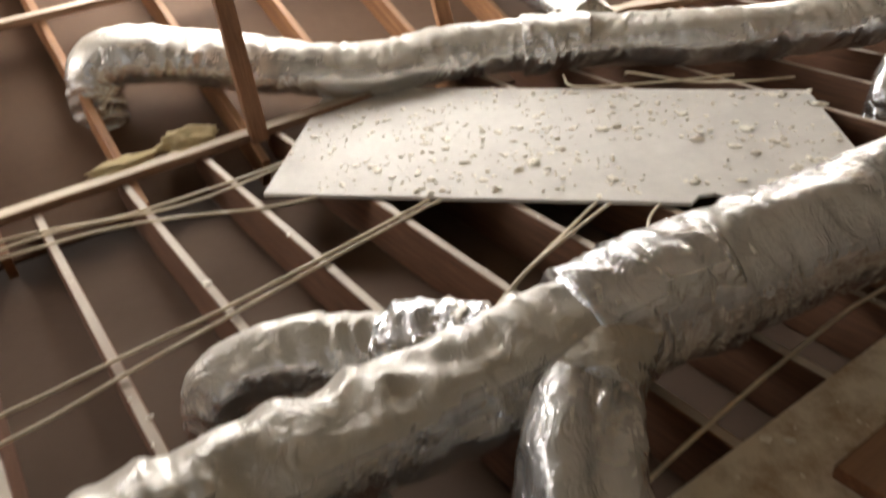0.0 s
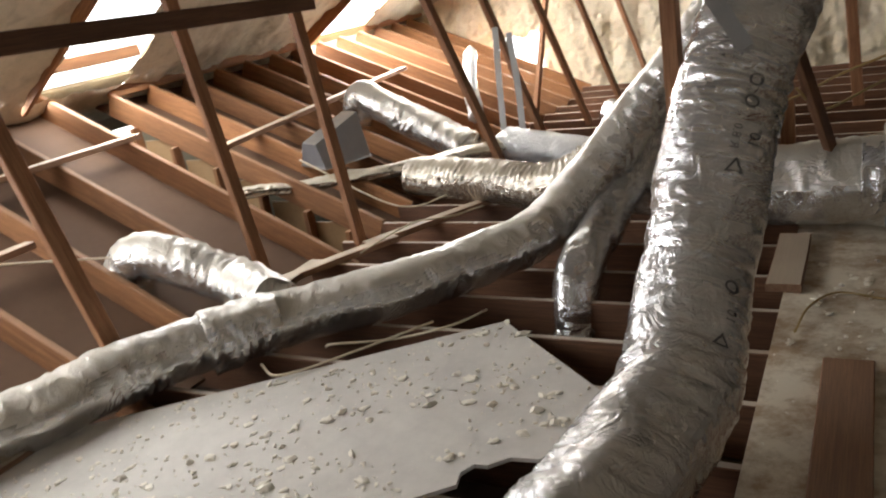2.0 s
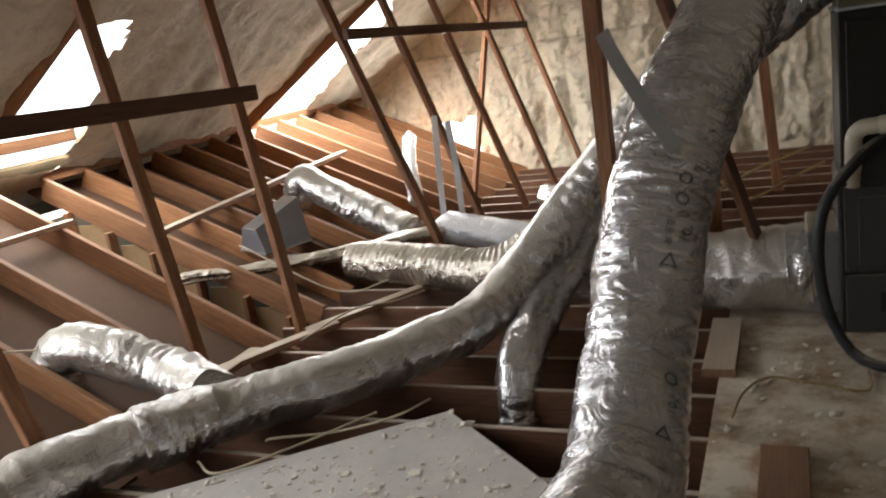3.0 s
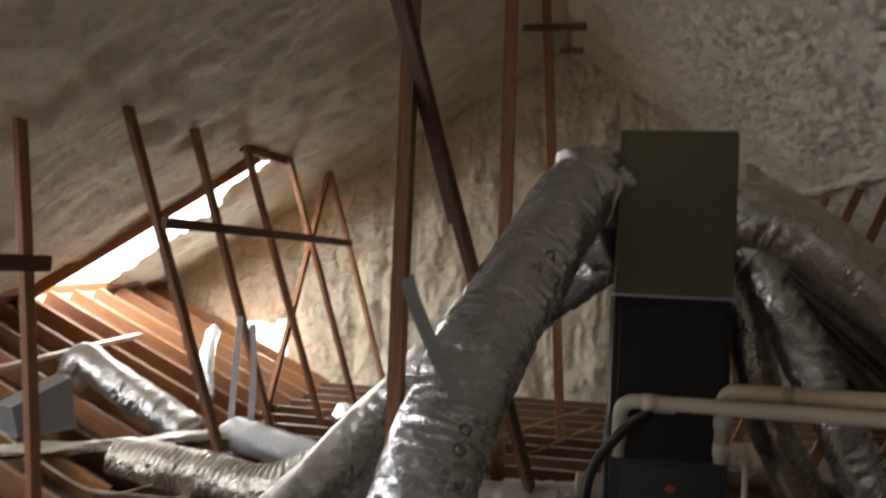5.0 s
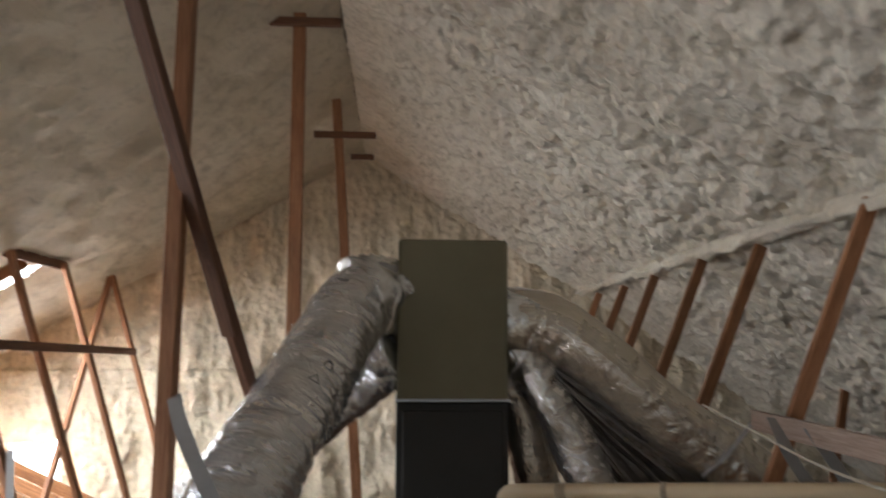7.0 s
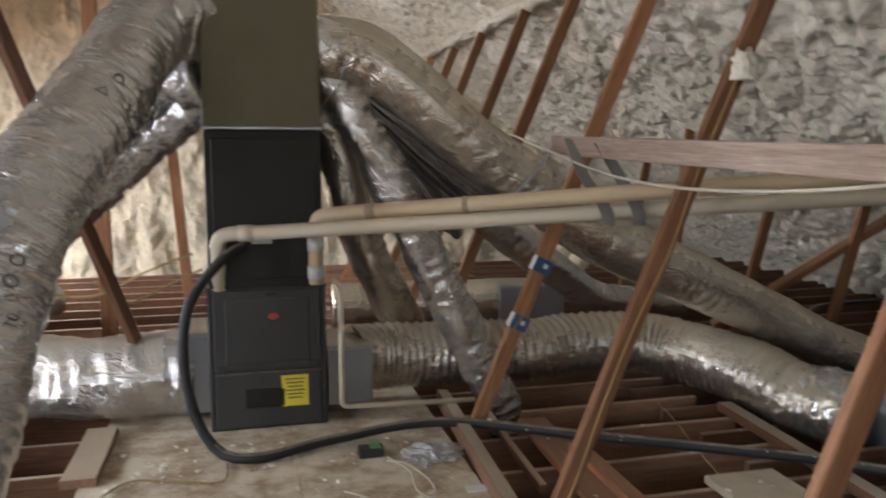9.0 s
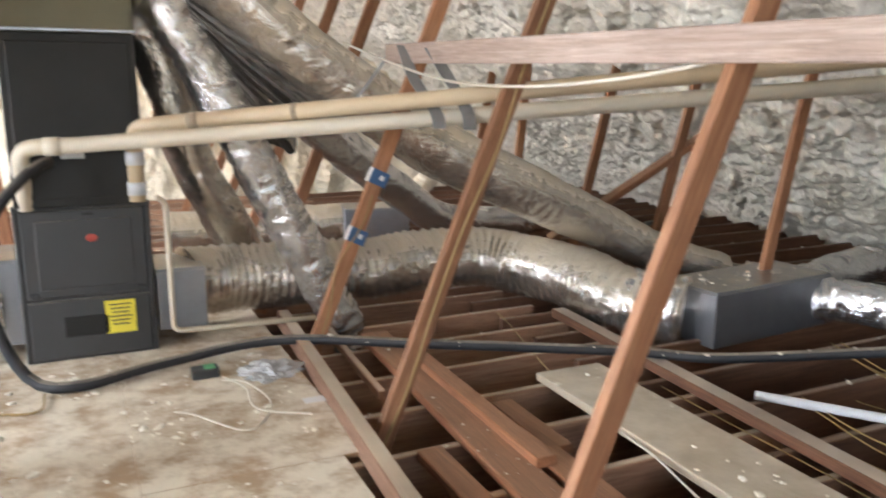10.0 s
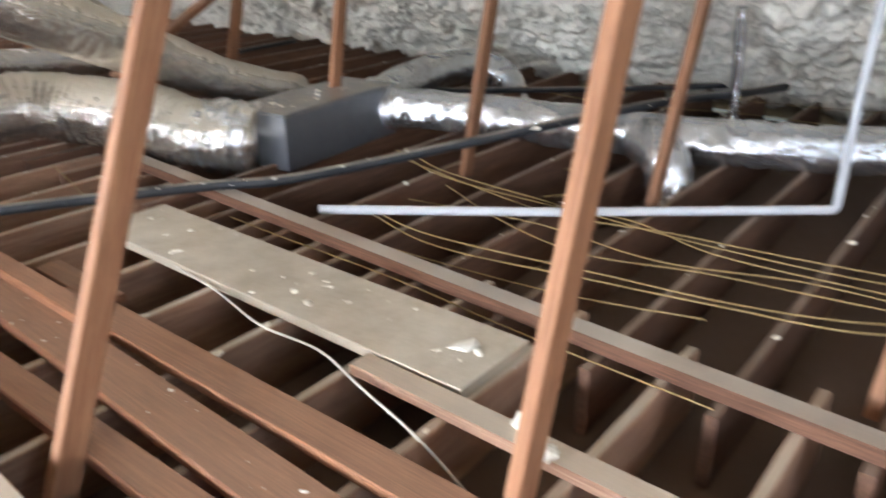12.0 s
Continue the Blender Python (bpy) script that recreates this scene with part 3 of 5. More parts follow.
# ---- struts, posts and braces ----
def strut(p0, p1, label="red fir two-by-four strut leaning from joist to rafter", group="roof struts", w=0.045, h=0.089, mat=None, up=(0, 1, 0), name="roof_strut"):
    return board(name, p0, p1, w, h, mat or STRUT_WOOD, label, "strut", group, up=up, bow=0.008)


LEFT = [(1.43, -3.22, 1.48), (2.65, -3.25, 2.4), (3.88, -3.43, 3.7), (4.54, -3.16, 4.7), (5.6, -2.46, 5.36), (6.75, -2.6, 6.27), (7.9, -2.62, 7.21), (8.62, -2.48, 8.28), (9.6, -2.4, 9.59)]
for yb, xb, yt in LEFT:
    strut((xb, yb, 0.0), (-3.21 if yb > 5 else -3.5, yt, 2.64 if yb > 5 else 2.44))
board("purlin", (-3.24, 7.2, 2.62), (-3.24, 8.4, 2.62), 0.04, 0.09, FIR, "dark wooden purlin under the smoother roof foam", "purlin")
strut((-3.35, 8.3, 0.0), (-3.2, 9.5, 2.6))
board("tie_board", (-3.05, 1.2, 1.68), (-3.02, 4.38, 1.59), 0.04, 0.09, FIR, "dark board nailed across the leaning struts", "board")
board("tie_board", (-2.9, 5.35, 1.86), (-2.9, 9.55, 1.78), 0.04, 0.075, FIR, "dark board nailed across the leaning struts", "board")

ROW_X, ROW_LEAN = 1.31, 0.413        # foot of the strut row and how far it leans per metre of height


def row_x(z):
    return ROW_X + ROW_LEAN * z


for y, z in ((2.035, 2.5), (3.145, 2.5), (5.27, 2.48), (6.24, 2.5), (7.31, 2.48), (8.2, 2.46), (9.2, 2.46)):
    strut((row_x(-0.06), y, -0.06), (row_x(z), y, z), w=0.075, h=0.04)
strut((1.33, 4.24, -0.02), (2.355, 4.14, 2.56), w=0.075, h=0.04)
strut((1.9, 1.113, -0.05), (2.51, 1.01, 2.46), "broad red fir strut beside the planks", w=0.09, h=0.04)
bm = tube([(2.37, 0.9, 2.56), (2.36, 4.0, 2.56), (2.37, 7.0, 2.56), (2.36, 10.3, 2.56)], 0.055, 0.03, 18, 0.0, 0.05, 0.0, 0.05, 0.9, 41)
tagged(mesh_object("purlin", bm, FOAM_LUMPY, smooth=True), "purlin buried in cream spray foam above the struts", "purlin")
for x, y, lean in ((3.9, 1.7, 0.2), (3.88, 2.74, 0.14), (3.92, 3.8, 0.12), (3.9, 4.8, 0.2), (3.85, 5.65, 0.2), (3.85, 6.6, 0.05), (3.9, 7.6, 0.15), (2.85, 0.55, 0.2)):
    top = (RIDGE_Z + SR * (RIDGE_X - x)) / (1 + SR * lean) + 0.02
    strut((x, y, -0.05), (x + lean * top, y - 0.12, top), "upright red fir strut standing on a joist", w=0.075, h=0.04)
strut((3.24, 5.0, 0.3), (4.5, 4.64, 1.15), "diagonal red fir brace", group="braces")

post = board("ridge_post", (-0.83, 3.62, 0.0), (-0.82, 3.62, roof_z(-0.82) - 0.02), 0.085, 0.06, STRUT_WOOD, "square red fir post standing beside the large duct", "post")
board("ridge_brace", (-0.655, 3.9, 1.88), (-1.06, 2.85, 3.78), 0.07, 0.045, FIR, "dark fir brace leaning against the ridge", "brace", "ridge braces")
board("ridge_brace", (-0.24, 5.06, 0.0), (-0.72, 3.74, 2.2), 0.04, 0.075, FIR, "dark fir board nailed to the foot of the leaning brace", "brace", "ridge braces")
board("ridge_post", (-0.63, 5.83, 0.0), (-0.665, 5.83, roof_z(-0.665) - 0.02), 0.06, 0.089, STRUT_WOOD, "red fir post under the ridge", "post", "ridge posts")
board("ridge_post", (-0.27, 7.9, 0.0), (-0.57, 7.9, roof_z(-0.57) - 0.02), 0.06, 0.089, STRUT_WOOD, "leaning red fir post under the ridge", "post", "ridge posts")
board("collar_tie", (-0.9, 5.77, 4.09), (-0.37, 5.77, 4.09), 0.04, 0.06, FIR, "short wooden collar tie crossing a ridge post", "tie", "collar ties")
board("collar_tie", (-0.77, 7.84, 3.86), (-0.18, 7.84, 3.86), 0.04, 0.06, FIR, "short wooden collar tie crossing a ridge post", "tie", "collar ties")
board("collar_tie", (-0.42, 7.9, 3.66), (-0.2, 7.9, 3.66), 0.04, 0.05, FIR, "stub of board let into the foam", "tie", "collar ties")

# long pale beam nailed across the right struts, and blocking on the vault
board("long_beam", (1.79, 4.3, 1.49), (1.84, 1.0, 1.41), 0.03, 0.095, PLANED, "long pale planed board nailed across the struts", "board")
board("cross_board", (-4.35, 0.2, vault_z(-4.35) + 0.02), (-4.35, 3.07, vault_z(-4.35) + 0.02), 0.09, 0.04, FIR_PALE, "flat board across the vaulted joists", "board", "cross boards")
board("cross_board", (-5.0, 0.2, vault_z(-5.0) + 0.02), (-4.95, 4.5, vault_z(-4.95) + 0.02), 0.09, 0.04, FIR_PALE, "flat board across the vaulted joists", "board", "cross boards")
board("cross_board", (-4.6, 4.98, vault_z(-4.6, S2) + 0.02), (-4.75, 8.1, vault_z(-4.75, S2) + 0.02), 0.09, 0.04, FIR_PALE, "flat board across the far vaulted joists", "board", "cross boards")
board("wall_plate", (-3.28, Y0, 0.022), (-3.28, 4.2, 0.022), 0.09, 0.04, FIR_PALE, "pale plate on the bearing wall under the struts", "plate")
board("cross_board", (-3.1, 4.5, 0.022), (-2.3, 6.0, 0.022), 0.09, 0.04, FIR_PALE, "loose board lying across the joists", "board", "cross boards")
board("cross_board", (-3.35, 3.85, 0.022), (-2.95, 4.65, 0.022), 0.09, 0.04, FIR_PALE, "loose board lying across the joists", "board", "cross boards")

# ---- platform and loose boards ----
deck = thing("platform", (0.44, 1.5, 0.0), "dusty chipboard platform on the joists under the furnace", "platform")
for x0, x1, y0, y1 in ((-0.5, 0.43, -2.1, 1.28), (0.431, 1.05, -2.1, 0.6), (-0.5, 0.43, 1.281, 3.72), (0.431, 1.12, 0.601, 3.04), (-0.5, 0.43, 3.721, 5.1), (0.431, 1.2, 3.041, 5.1)):
    part("sheet", box((x1 - x0, y1 - y0, 0.019), ((x0 + x1) / 2 - 0.44, (y0 + y1) / 2 - 1.5, 0.0105 + 0.0008 * math.sin(x0 * 9 + y0)), 0.001), PARTICLE, deck)
board("walk_board", (-0.22, 3.35, 0.041), (-0.22, 1.6, 0.041), 0.17, 0.04, PLANK, "brown plank along the platform edge", "plank", "planks")
board("walk_board", (-0.5, 4.0, 0.041), (-0.5, 4.65, 0.041), 0.15, 0.04, FIR_PALE, "short dusty plank lying on the platform edge", "plank", "planks")
board("platform_edge", (1.31, 4.75, 0.045), (1.09, 1.0, 0.045), 0.065, 0.09, FIR_PALE, "pale board on edge along the platform", "board")
for p0, p1, wide, high, mat, label in (
        ((1.69, 4.3, 0.022), (1.53, 0.7, 0.022), 0.155, 0.04, PLANK, "red-brown plank lying across the joists"),
        ((1.74, 3.85, 0.062), (1.715, 2.62, 0.062), 0.08, 0.038, PLANK, "short red timber lying on the planks"),
        ((1.79, 2.95, 0.022), (1.76, 0.4, 0.022), 0.12, 0.036, PLANK, "red-brown plank lying across the joists"),
        ((1.86, 3.2, 0.022), (1.855, 2.74, 0.022), 0.1, 0.036, PLANK, "short red-brown board end over the joists"),
        ((1.405, 2.92, 0.022), (1.425, 0.6, 0.022), 0.1, 0.04, PLANK, "red-brown plank lying across the joists"),
        ((2.09, 1.79, 0.022), (2.045, 0.2, 0.022), 0.085, 0.036, FIR_PALE, "pale plank lying across the joists"),
        ((2.83, 4.25, 0.028), (2.565, 0.2, 0.028), 0.085, 0.05, FIR, "long dusty timber lying across the joists"),
        ((1.5, 4.5, 0.022), (1.44, 3.5, 0.022), 0.035, 0.04, FIR_PALE, "thin pale batten lying over the joists")):
    board("loose_plank", p0, p1, wide, high, mat, label, "plank", "planks")
board("chipboard_strip", (2.335, 3.41, 0.024), (2.31, 1.45, 0.024), 0.345, 0.036, PALE_CHIP, "dusty chipboard strip lying across the joists", "board")

# large panel lying askew on the joists
TL, TR, BL, BR = Vector((-3.56, 2.0)), Vector((-1.68, 3.55)), Vector((-2.635, 1.196)), Vector((-0.83, 2.84))
pm = Matrix.Translation((-2.2, 2.35, 0.014))
bm = bmesh.new()
outline = []
for u, v in ((0, 0), (0.3, 0), (0.71, 0), (0.725, 0.05), (0.75, 0.07), (0.765, 0.045), (0.8, 0.05), (0.83, 0), (1, 0), (1, 1), (0.5, 1), (0, 1)):
    p = BL.lerp(BR, u).lerp(TL.lerp(TR, u), v)
    outline.append((p.x + 2.2, p.y - 2.35))
low = [bm.verts.new((x, y, -0.008)) for x, y in outline]
high = [bm.verts.new((x, y, 0.008)) for x, y in outline]
bm.faces.new(low[::-1])
bm.faces.new(high)
for i in range(len(outline)):
    j = (i + 1) % len(outline)
    bm.faces.new((low[i], low[j], high[j], high[i]))
tagged(mesh_object("board_panel", bm, PANEL, matrix=pm), "large grey-beige board with a broken corner, strewn with foam chips", "panel")


# ---- furnace stack ----
def furnace():
    root = thing("furnace", (0.33, 4.75, 0.02), "dark grey upright gas furnace with a yellow label, on the platform", "furnace")
    bm = box((0.58, 0.56, 0.76), (0, 0.08, 0.38), 0.008)
    part("casing", bm, CASING, root)
    bm = box((0.54, 0.02, 0.42), (0, -0.208, 0.53), 0.006)
    upper = part("upper_door", bm, CASING, root, "dark grey upper door")
    part("inset_panel", box((0.42, 0.008, 0.33), (0, -0.22, 0.525), 0.003), CASING, upper)
    part("top_ledge", box((0.6, 0.06, 0.022), (0, -0.205, 0.752), 0.004), CASING, root)
    for dx in (-0.235, 0.235):
        part("latch", box((0.04, 0.014, 0.03), (dx, -0.222, 0.335), 0.004), STEEL, root, "small dark latch")
    for dx in (-0.285, 0.285):
        part("side_rail", box((0.022, 0.03, 0.74), (dx, -0.2, 0.375), 0.005), CASING, root)
    bm = box((0.54, 0.02, 0.29), (0, -0.208, 0.16), 0.006)
    door = part("lower_door", bm, CASING, root, "dark grey lower door")
    bm = box((0.14, 0.004, 0.165), (0.13, -0.221, 0.2), 0.001)
    lab = part("warning_label", bm, YELLOW, door, "yellow warning label with small print")
    bm = box((0.2, 0.006, 0.1), (-0.02, -0.22, 0.17), 0.004)
    part("louvre", bm, COIL, door)
    bm = bmesh.new()
    bmesh.ops.create_uvsphere(bm, u_segments=20, v_segments=8, radius=0.027)
    bmesh.ops.scale(bm, vec=(1, 0.25, 0.7), verts=bm.verts)
    bmesh.ops.translate(bm, vec=(0.03, -0.226, 0.6), verts=bm.verts)
    part("badge", bm, RED, root, "small red oval badge", True)
    bm = box((0.05, 0.005, 0.012), (0.02, -0.222, 0.715), 0.001)
    part("vent_slot", bm, COIL, root)
    for i in range(6):
        bm = box((0.1 - 0.012 * (i % 3), 0.002, 0.006), (0.13, -0.2238, 0.262 - i * 0.02), 0)
        part("print_bar", bm, INK, root)
    return root


furnace()
coil = thing("cooling_coil", (0.33, 4.75, 0.78), "dark brown sheet metal coil cabinet on the furnace", "coil cabinet")
part("cabinet", box((0.56, 0.6, 0.78), (0, 0.02, 0.39), 0.006), COIL, coil)
part("front_panel", box((0.5, 0.012, 0.7), (0, -0.284, 0.39), 0.004), COIL, coil)
part("name_plate", box((0.1, 0.004, 0.035), (-0.02, -0.293, 0.24), 0.001), WHITE, coil)
plen = thing("supply_plenum", (0.33, 4.75, 1.56), "olive grey sheet metal supply plenum on the coil", "plenum")
part("box", box((0.545, 0.6, 0.82), (0, 0.02, 0.41), 0.005), PLENUM, plen)
part("flange", box((0.575, 0.63, 0.014), (0, 0.02, 0.01), 0.003), GALV, plen, "bright folded metal seam")
for dx in (-0.2725, 0.2725):
    part("corner_seam", box((0.012, 0.012, 0.8), (dx, -0.28, 0.41), 0.003), PLENUM, plen)

# ---- ducts ----
wye = duct([(0.04, 4.66, 2.1), (-0.14, 4.55, 2.08), (-0.32, 4.15, 1.72), (-0.5, 3.7, 1.36), (-0.62, 3.38, 0.95), (-0.68, 3.05, 0.5), (-0.7, 2.65, 0.24), (-0.8, 2.1, 0.2), (-0.9, 1.55, 0.2)],
           0.195, FILM, "large silver insulated flexible duct dropping from the plenum to the joists", seed=1, wrinkle=0.008, period=0.045, twist=2.0)
duct([(-0.86, 1.75, 0.2), (-0.9, 1.35, 0.19), (-0.945, 1.0, 0.175), (-1.0, 0.7, 0.17), (-1.03, 0.3, 0.17), (-1.05, -0.4, 0.17)], 0.16, FILM_MIX, "silver duct branch running on from the taped junction", seed=2, lumps=0.03, wrinkle=0.013, period=0.1)
duct([(-0.9, 1.5, 0.22), (-0.76, 1.28, 0.2), (-0.6, 1.1, 0.17), (-0.45, 0.95, 0.05), (-0.42, 0.9, -0.22)], 0.14, FILM, "short silver duct branch turning down between joists", seed=3, lumps=0.05, wrinkle=0.016, period=0.2, twist=3.0, ends=(0.62, 1.1))
duct([(-1.05, 1.15, 0.2), (-1.28, 0.98, 0.14), (-1.45, 0.78, 0.12), (-1.55, 0.6, 0.04), (-1.57, 0.54, -0.2)], 0.11, FILM_MIX, "short silver duct elbow beside the junction", seed=4)

duct([(0.04, 4.85, 1.85), (-0.3, 5.0, 1.75), (-0.85, 5.0, 1.2), (-1.3, 4.95, 0.72), (-1.65, 4.6, 0.3), (-1.85, 4.2, 0.17), (-2.3, 3.65, 0.13), (-2.8, 3.15, 0.13), (-3.15, 2.65, 0.14), (-3.32, 2.05, 0.16), (-3.6, 1.5, 0.3), (-3.78, 1.15, 0.39), (-3.88, 0.95, 0.38), (-3.9, 0.88, 0.25), (-3.9, 0.87, 0.05)],
     0.15, FILM_MIX, "long silver duct running down from the plenum across the joists", seed=5, band=True, wrinkle=0.006, twist=1.5)
duct([(-2.85, 3.3, 0.17), (-3.3, 3.48, 0.2), (-3.6, 3.45, 0.32), (-3.85, 3.4, 0.38), (-3.98, 3.36, 0.3), (-4.0, 3.35, 0.1)], 0.15, FILM_MIX, "silver duct branch with an elbow on the vaulted joists", seed=6)
duct([(0.04, 4.95, 1.75), (-0.6, 5.3, 1.2), (-1.25, 5.15, 0.55), (-1.45, 4.6, 0.2), (-1.45, 4.0, 0.1), (-1.45, 3.85, -0.2)], 0.12, FILM_BRIGHT, "bright silver duct dropping between two joists", seed=7, band=True)
duct([(-4.35, 4.75, 0.32), (-3.65, 5.45, 0.24), (-2.95, 6.15, 0.22), (-2.75, 6.6, 0.2)], 0.1, FILM_DUSTY, "pale slack duct sleeve lying over the joists", seed=8, flat=0.6, lumps=0.035, ends=(0.7, 1.0))
duct([(-3.3, 5.62, 0.17), (-2.5, 5.4, 0.17), (-1.95, 5.2, 0.2), (-1.4, 5.3, 0.5)], 0.16, FILM_DUSTY, "corrugated silver duct lying on the joists", seed=9, wrinkle=0.012, period=0.05, twist=0)
duct([(-2.85, 6.42, 0.2), (-2.3, 6.1, 0.2), (-1.8, 5.8, 0.22), (-1.0, 5.5, 0.5)], 0.14, FILM_GREY, "smooth grey insulated duct", seed=10, wrinkle=0.002)
duct([(-4.3, 6.4, 0.5), (-4.2, 6.4, 0.7), (-4.0, 6.38, 0.62), (-3.45, 6.3, 0.36), (-3.1, 6.2, 0.22)], 0.15, FILM_MIX, "silver duct with an elbow on the far vault", seed=11)
duct([(-4.1, 8.5, 0.75), (-3.75, 7.7, 0.6), (-3.45, 7.1, 0.3)], 0.07, FILM_GREY, "narrow pale duct on the far vault", seed=12, lumps=0.02)
duct([(-2.3, 7.6, 0.15), (-1.9, 7.3, 0.16), (-1.2, 7.0, 0.3)], 0.13, FILM_BRIGHT, "bright silver duct near the gable", seed=13)

# right of the furnace
duct([(0.6, 4.66, 1.97), (0.85, 4.64, 1.94), (1.1, 4.62, 1.77), (1.42, 4.6, 1.49), (1.78, 4.58, 1.25), (2.1, 4.5, 1.02), (2.55, 4.42, 0.8), (3.05, 4.4, 0.57), (3.6, 4.35, 0.3), (4.1, 4.3, 0.14)],
     0.165, FILM_DUSTY, "large dusty duct sloping from the plenum down to the joists", seed=14, wrinkle=0.004, lumps=0.012, ends=(1.15, 0.85))
duct([(0.62, 4.68, 1.85), (0.75, 4.66, 1.74), (0.98, 4.62, 1.32), (1.2, 4.6, 0.85), (1.45, 4.6, 0.35), (1.6, 4.6, 0.02), (1.62, 4.6, -0.22)], 0.125, FILM_MIX, "dusty silver duct dropping steeply from the plenum between joists", seed=15, band=True)
duct([(0.62, 4.85, 1.85), (1.26, 5.0, 1.46), (1.76, 5.3, 1.03), (2.45, 5.7, 0.56), (2.85, 5.9, 0.32), (3.4, 6.1, 0.24), (4.0, 6.2, 0.22)], 0.135, FILM, "silver duct sloping away behind the furnace", seed=16, band=True, wrinkle=0.004)
duct([(0.6, 4.95, 1.75), (0.75, 5.0, 1.5), (0.86, 5.02, 1.05), (1.05, 5.1, 0.62), (1.3, 5.4, 0.2)], 0.13, FILM_DUSTY, "dusty duct dropping behind the furnace", seed=17, band=True, wrinkle=0.003)
duct([(0.8, 4.86, 0.28), (1.1, 4.95, 0.26), (1.83, 4.92, 0.24), (2.3, 4.92, 0.27), (2.73, 4.78, 0.25), (3.0, 4.3, 0.2), (3.1, 3.95, 0.14), (3.28, 3.68, 0.12)], 0.2, FILM_DUSTY, "large corrugated silver return duct", seed=18, wrinkle=0.011, period=0.055, twist=0, lumps=0.014)
duct([(-0.05, 4.85, 0.27), (-0.4, 4.85, 0.27), (-0.9, 4.95, 0.25), (-1.4, 5.2, 0.22)], 0.235, FILM_MIX, "large silver return duct with a banded end", seed=19, lumps=0.03)
duct([(0.9, 6.75, 0.2), (1.5, 6.75, 0.2), (2.25, 6.6, 0.22)], 0.19, FILM_DUSTY, "dusty duct behind the furnace", seed=20)
duct([(4.2, 3.65, 0.12), (4.38, 3.3, 0.12), (4.52, 2.7, 0.11), (4.6, 2.2, 0.11), (4.8, 1.5, 0.11), (5.05, 1.0, 0.11), (5.4, 0.2, 0.11)], 0.13, FILM_BRIGHT, "bright silver duct running on from the metal box", seed=21, band=True)
duct([(4.2, 3.72, 0.14), (4.6, 3.85, 0.15), (5.2, 4.0, 0.16), (5.6, 3.95, 0.14), (5.72, 3.75, 0.05), (5.73, 3.65, -0.15)], 0.135, FILM_BRIGHT, "bright silver duct with an elbow near the eave", seed=22, band=True)
duct([(4.55, 2.05, 0.12), (4.4, 1.85, 0.06), (4.33, 1.75, -0.2)], 0.12, FILM_BRIGHT, "short silver duct going down between joists", seed=23)
duct([(2.98, 6.3, 0.68), (2.7, 6.3, 0.42)], 0.085, PVC, "short pale ribbed pipe", seed=24, wrinkle=0.006, period=0.04, twist=0, lumps=0.0, name="ribbed_pipe")

# foil tape bunched round the junction
DUCTS = [o for o in scene.collection.all_objects if o.name.startswith("flexible_duct")]


def wrap(points, radius, seed, mat, label):
    bm = tube(points, radius, 0.012, 40, 0.014, 0.07, 4.0, 0.03, 0.95, seed)
    middle = Vector(points[1])
    owner = min(DUCTS, key=lambda o: min((o.matrix_world @ v.co - middle).length for v in list(o.children[0].data.vertices)[::23]))
    bm.transform(Matrix.Translation(-owner.location))
    return part("foil_wrap", bm, mat, owner, label, smooth=True)


def loose_wrap():
    """Slack jacket film drawn down in pleats between the dusty duct and the steep one."""
    owner = min(DUCTS, key=lambda o: (o.location - Vector((0.6, 4.66, 1.97))).length)
    hub = Vector((0.72, 4.58, 1.84))
    a, b = Vector((1.75, 4.52, 1.2)), Vector((1.22, 4.66, 0.98))
    bm = bmesh.new()
    rows = []
    for i in range(73):
        u = i / 72
        edge = a.lerp(b, u) + Vector((0.05 * math.sin(u * 9), 0, 0.05 * math.sin(u * 14)))
        row = []
        for k in range(25):
            v = 0.06 + 0.94 * k / 24
            p = hub.lerp(edge, v)
            pleat = math.sin(u * 34 + 2.5 * noise.noise(Vector((v * 2, u * 3, 1)))) * 0.035 * v + 0.02 * noise.noise(Vector((u * 16, v * 5, 3)))
            row.append(bm.verts.new(p + Vector((0, pleat - 0.03 * math.sin(v * 3.1), -0.04 * math.sin(v * 3.1))) - owner.location))
        rows.append(row)
    for r0, r1 in zip(rows, rows[1:]):
        for k in range(24):
            bm.faces.new((r0[k], r0[k + 1], r1[k + 1], r1[k]))
    bmesh.ops.solidify(bm, geom=bm.faces[:], thickness=0.002)
    return part("loose_film", bm, FILM_SLACK, owner, "slack dark grey film hanging in pleats", smooth=True)


loose_wrap()
wrap([(-0.84, 1.8, 0.2), (-0.885, 1.58, 0.2), (-0.91, 1.36, 0.195)], 0.185, 31, FILM_BRIGHT, "crumpled foil wrapped round the duct junction")
wrap([(-0.88, 1.52, 0.21), (-0.8, 1.36, 0.2), (-0.72, 1.24, 0.19)], 0.125, 32, FILM_MIX, "bunched jacket where the branch leaves the junction")
wrap([(-1.02, 1.18, 0.19), (-1.14, 1.08, 0.17), (-1.24, 1.0, 0.15)], 0.125, 33, FILM_BRIGHT, "foil band round the elbow at the junction")
wrap([(-2.74, 3.2, 0.14), (-2.86, 3.08, 0.14), (-2.98, 2.9, 0.14)], 0.156, 34, FILM_MIX, "foil band round the duct tee")
wrap([(0.02, 4.66, 2.1), (-0.08, 4.6, 2.1), (-0.16, 4.54, 2.07)], 0.205, 35, FILM_BRIGHT, "crumpled foil where the large duct meets the plenum")
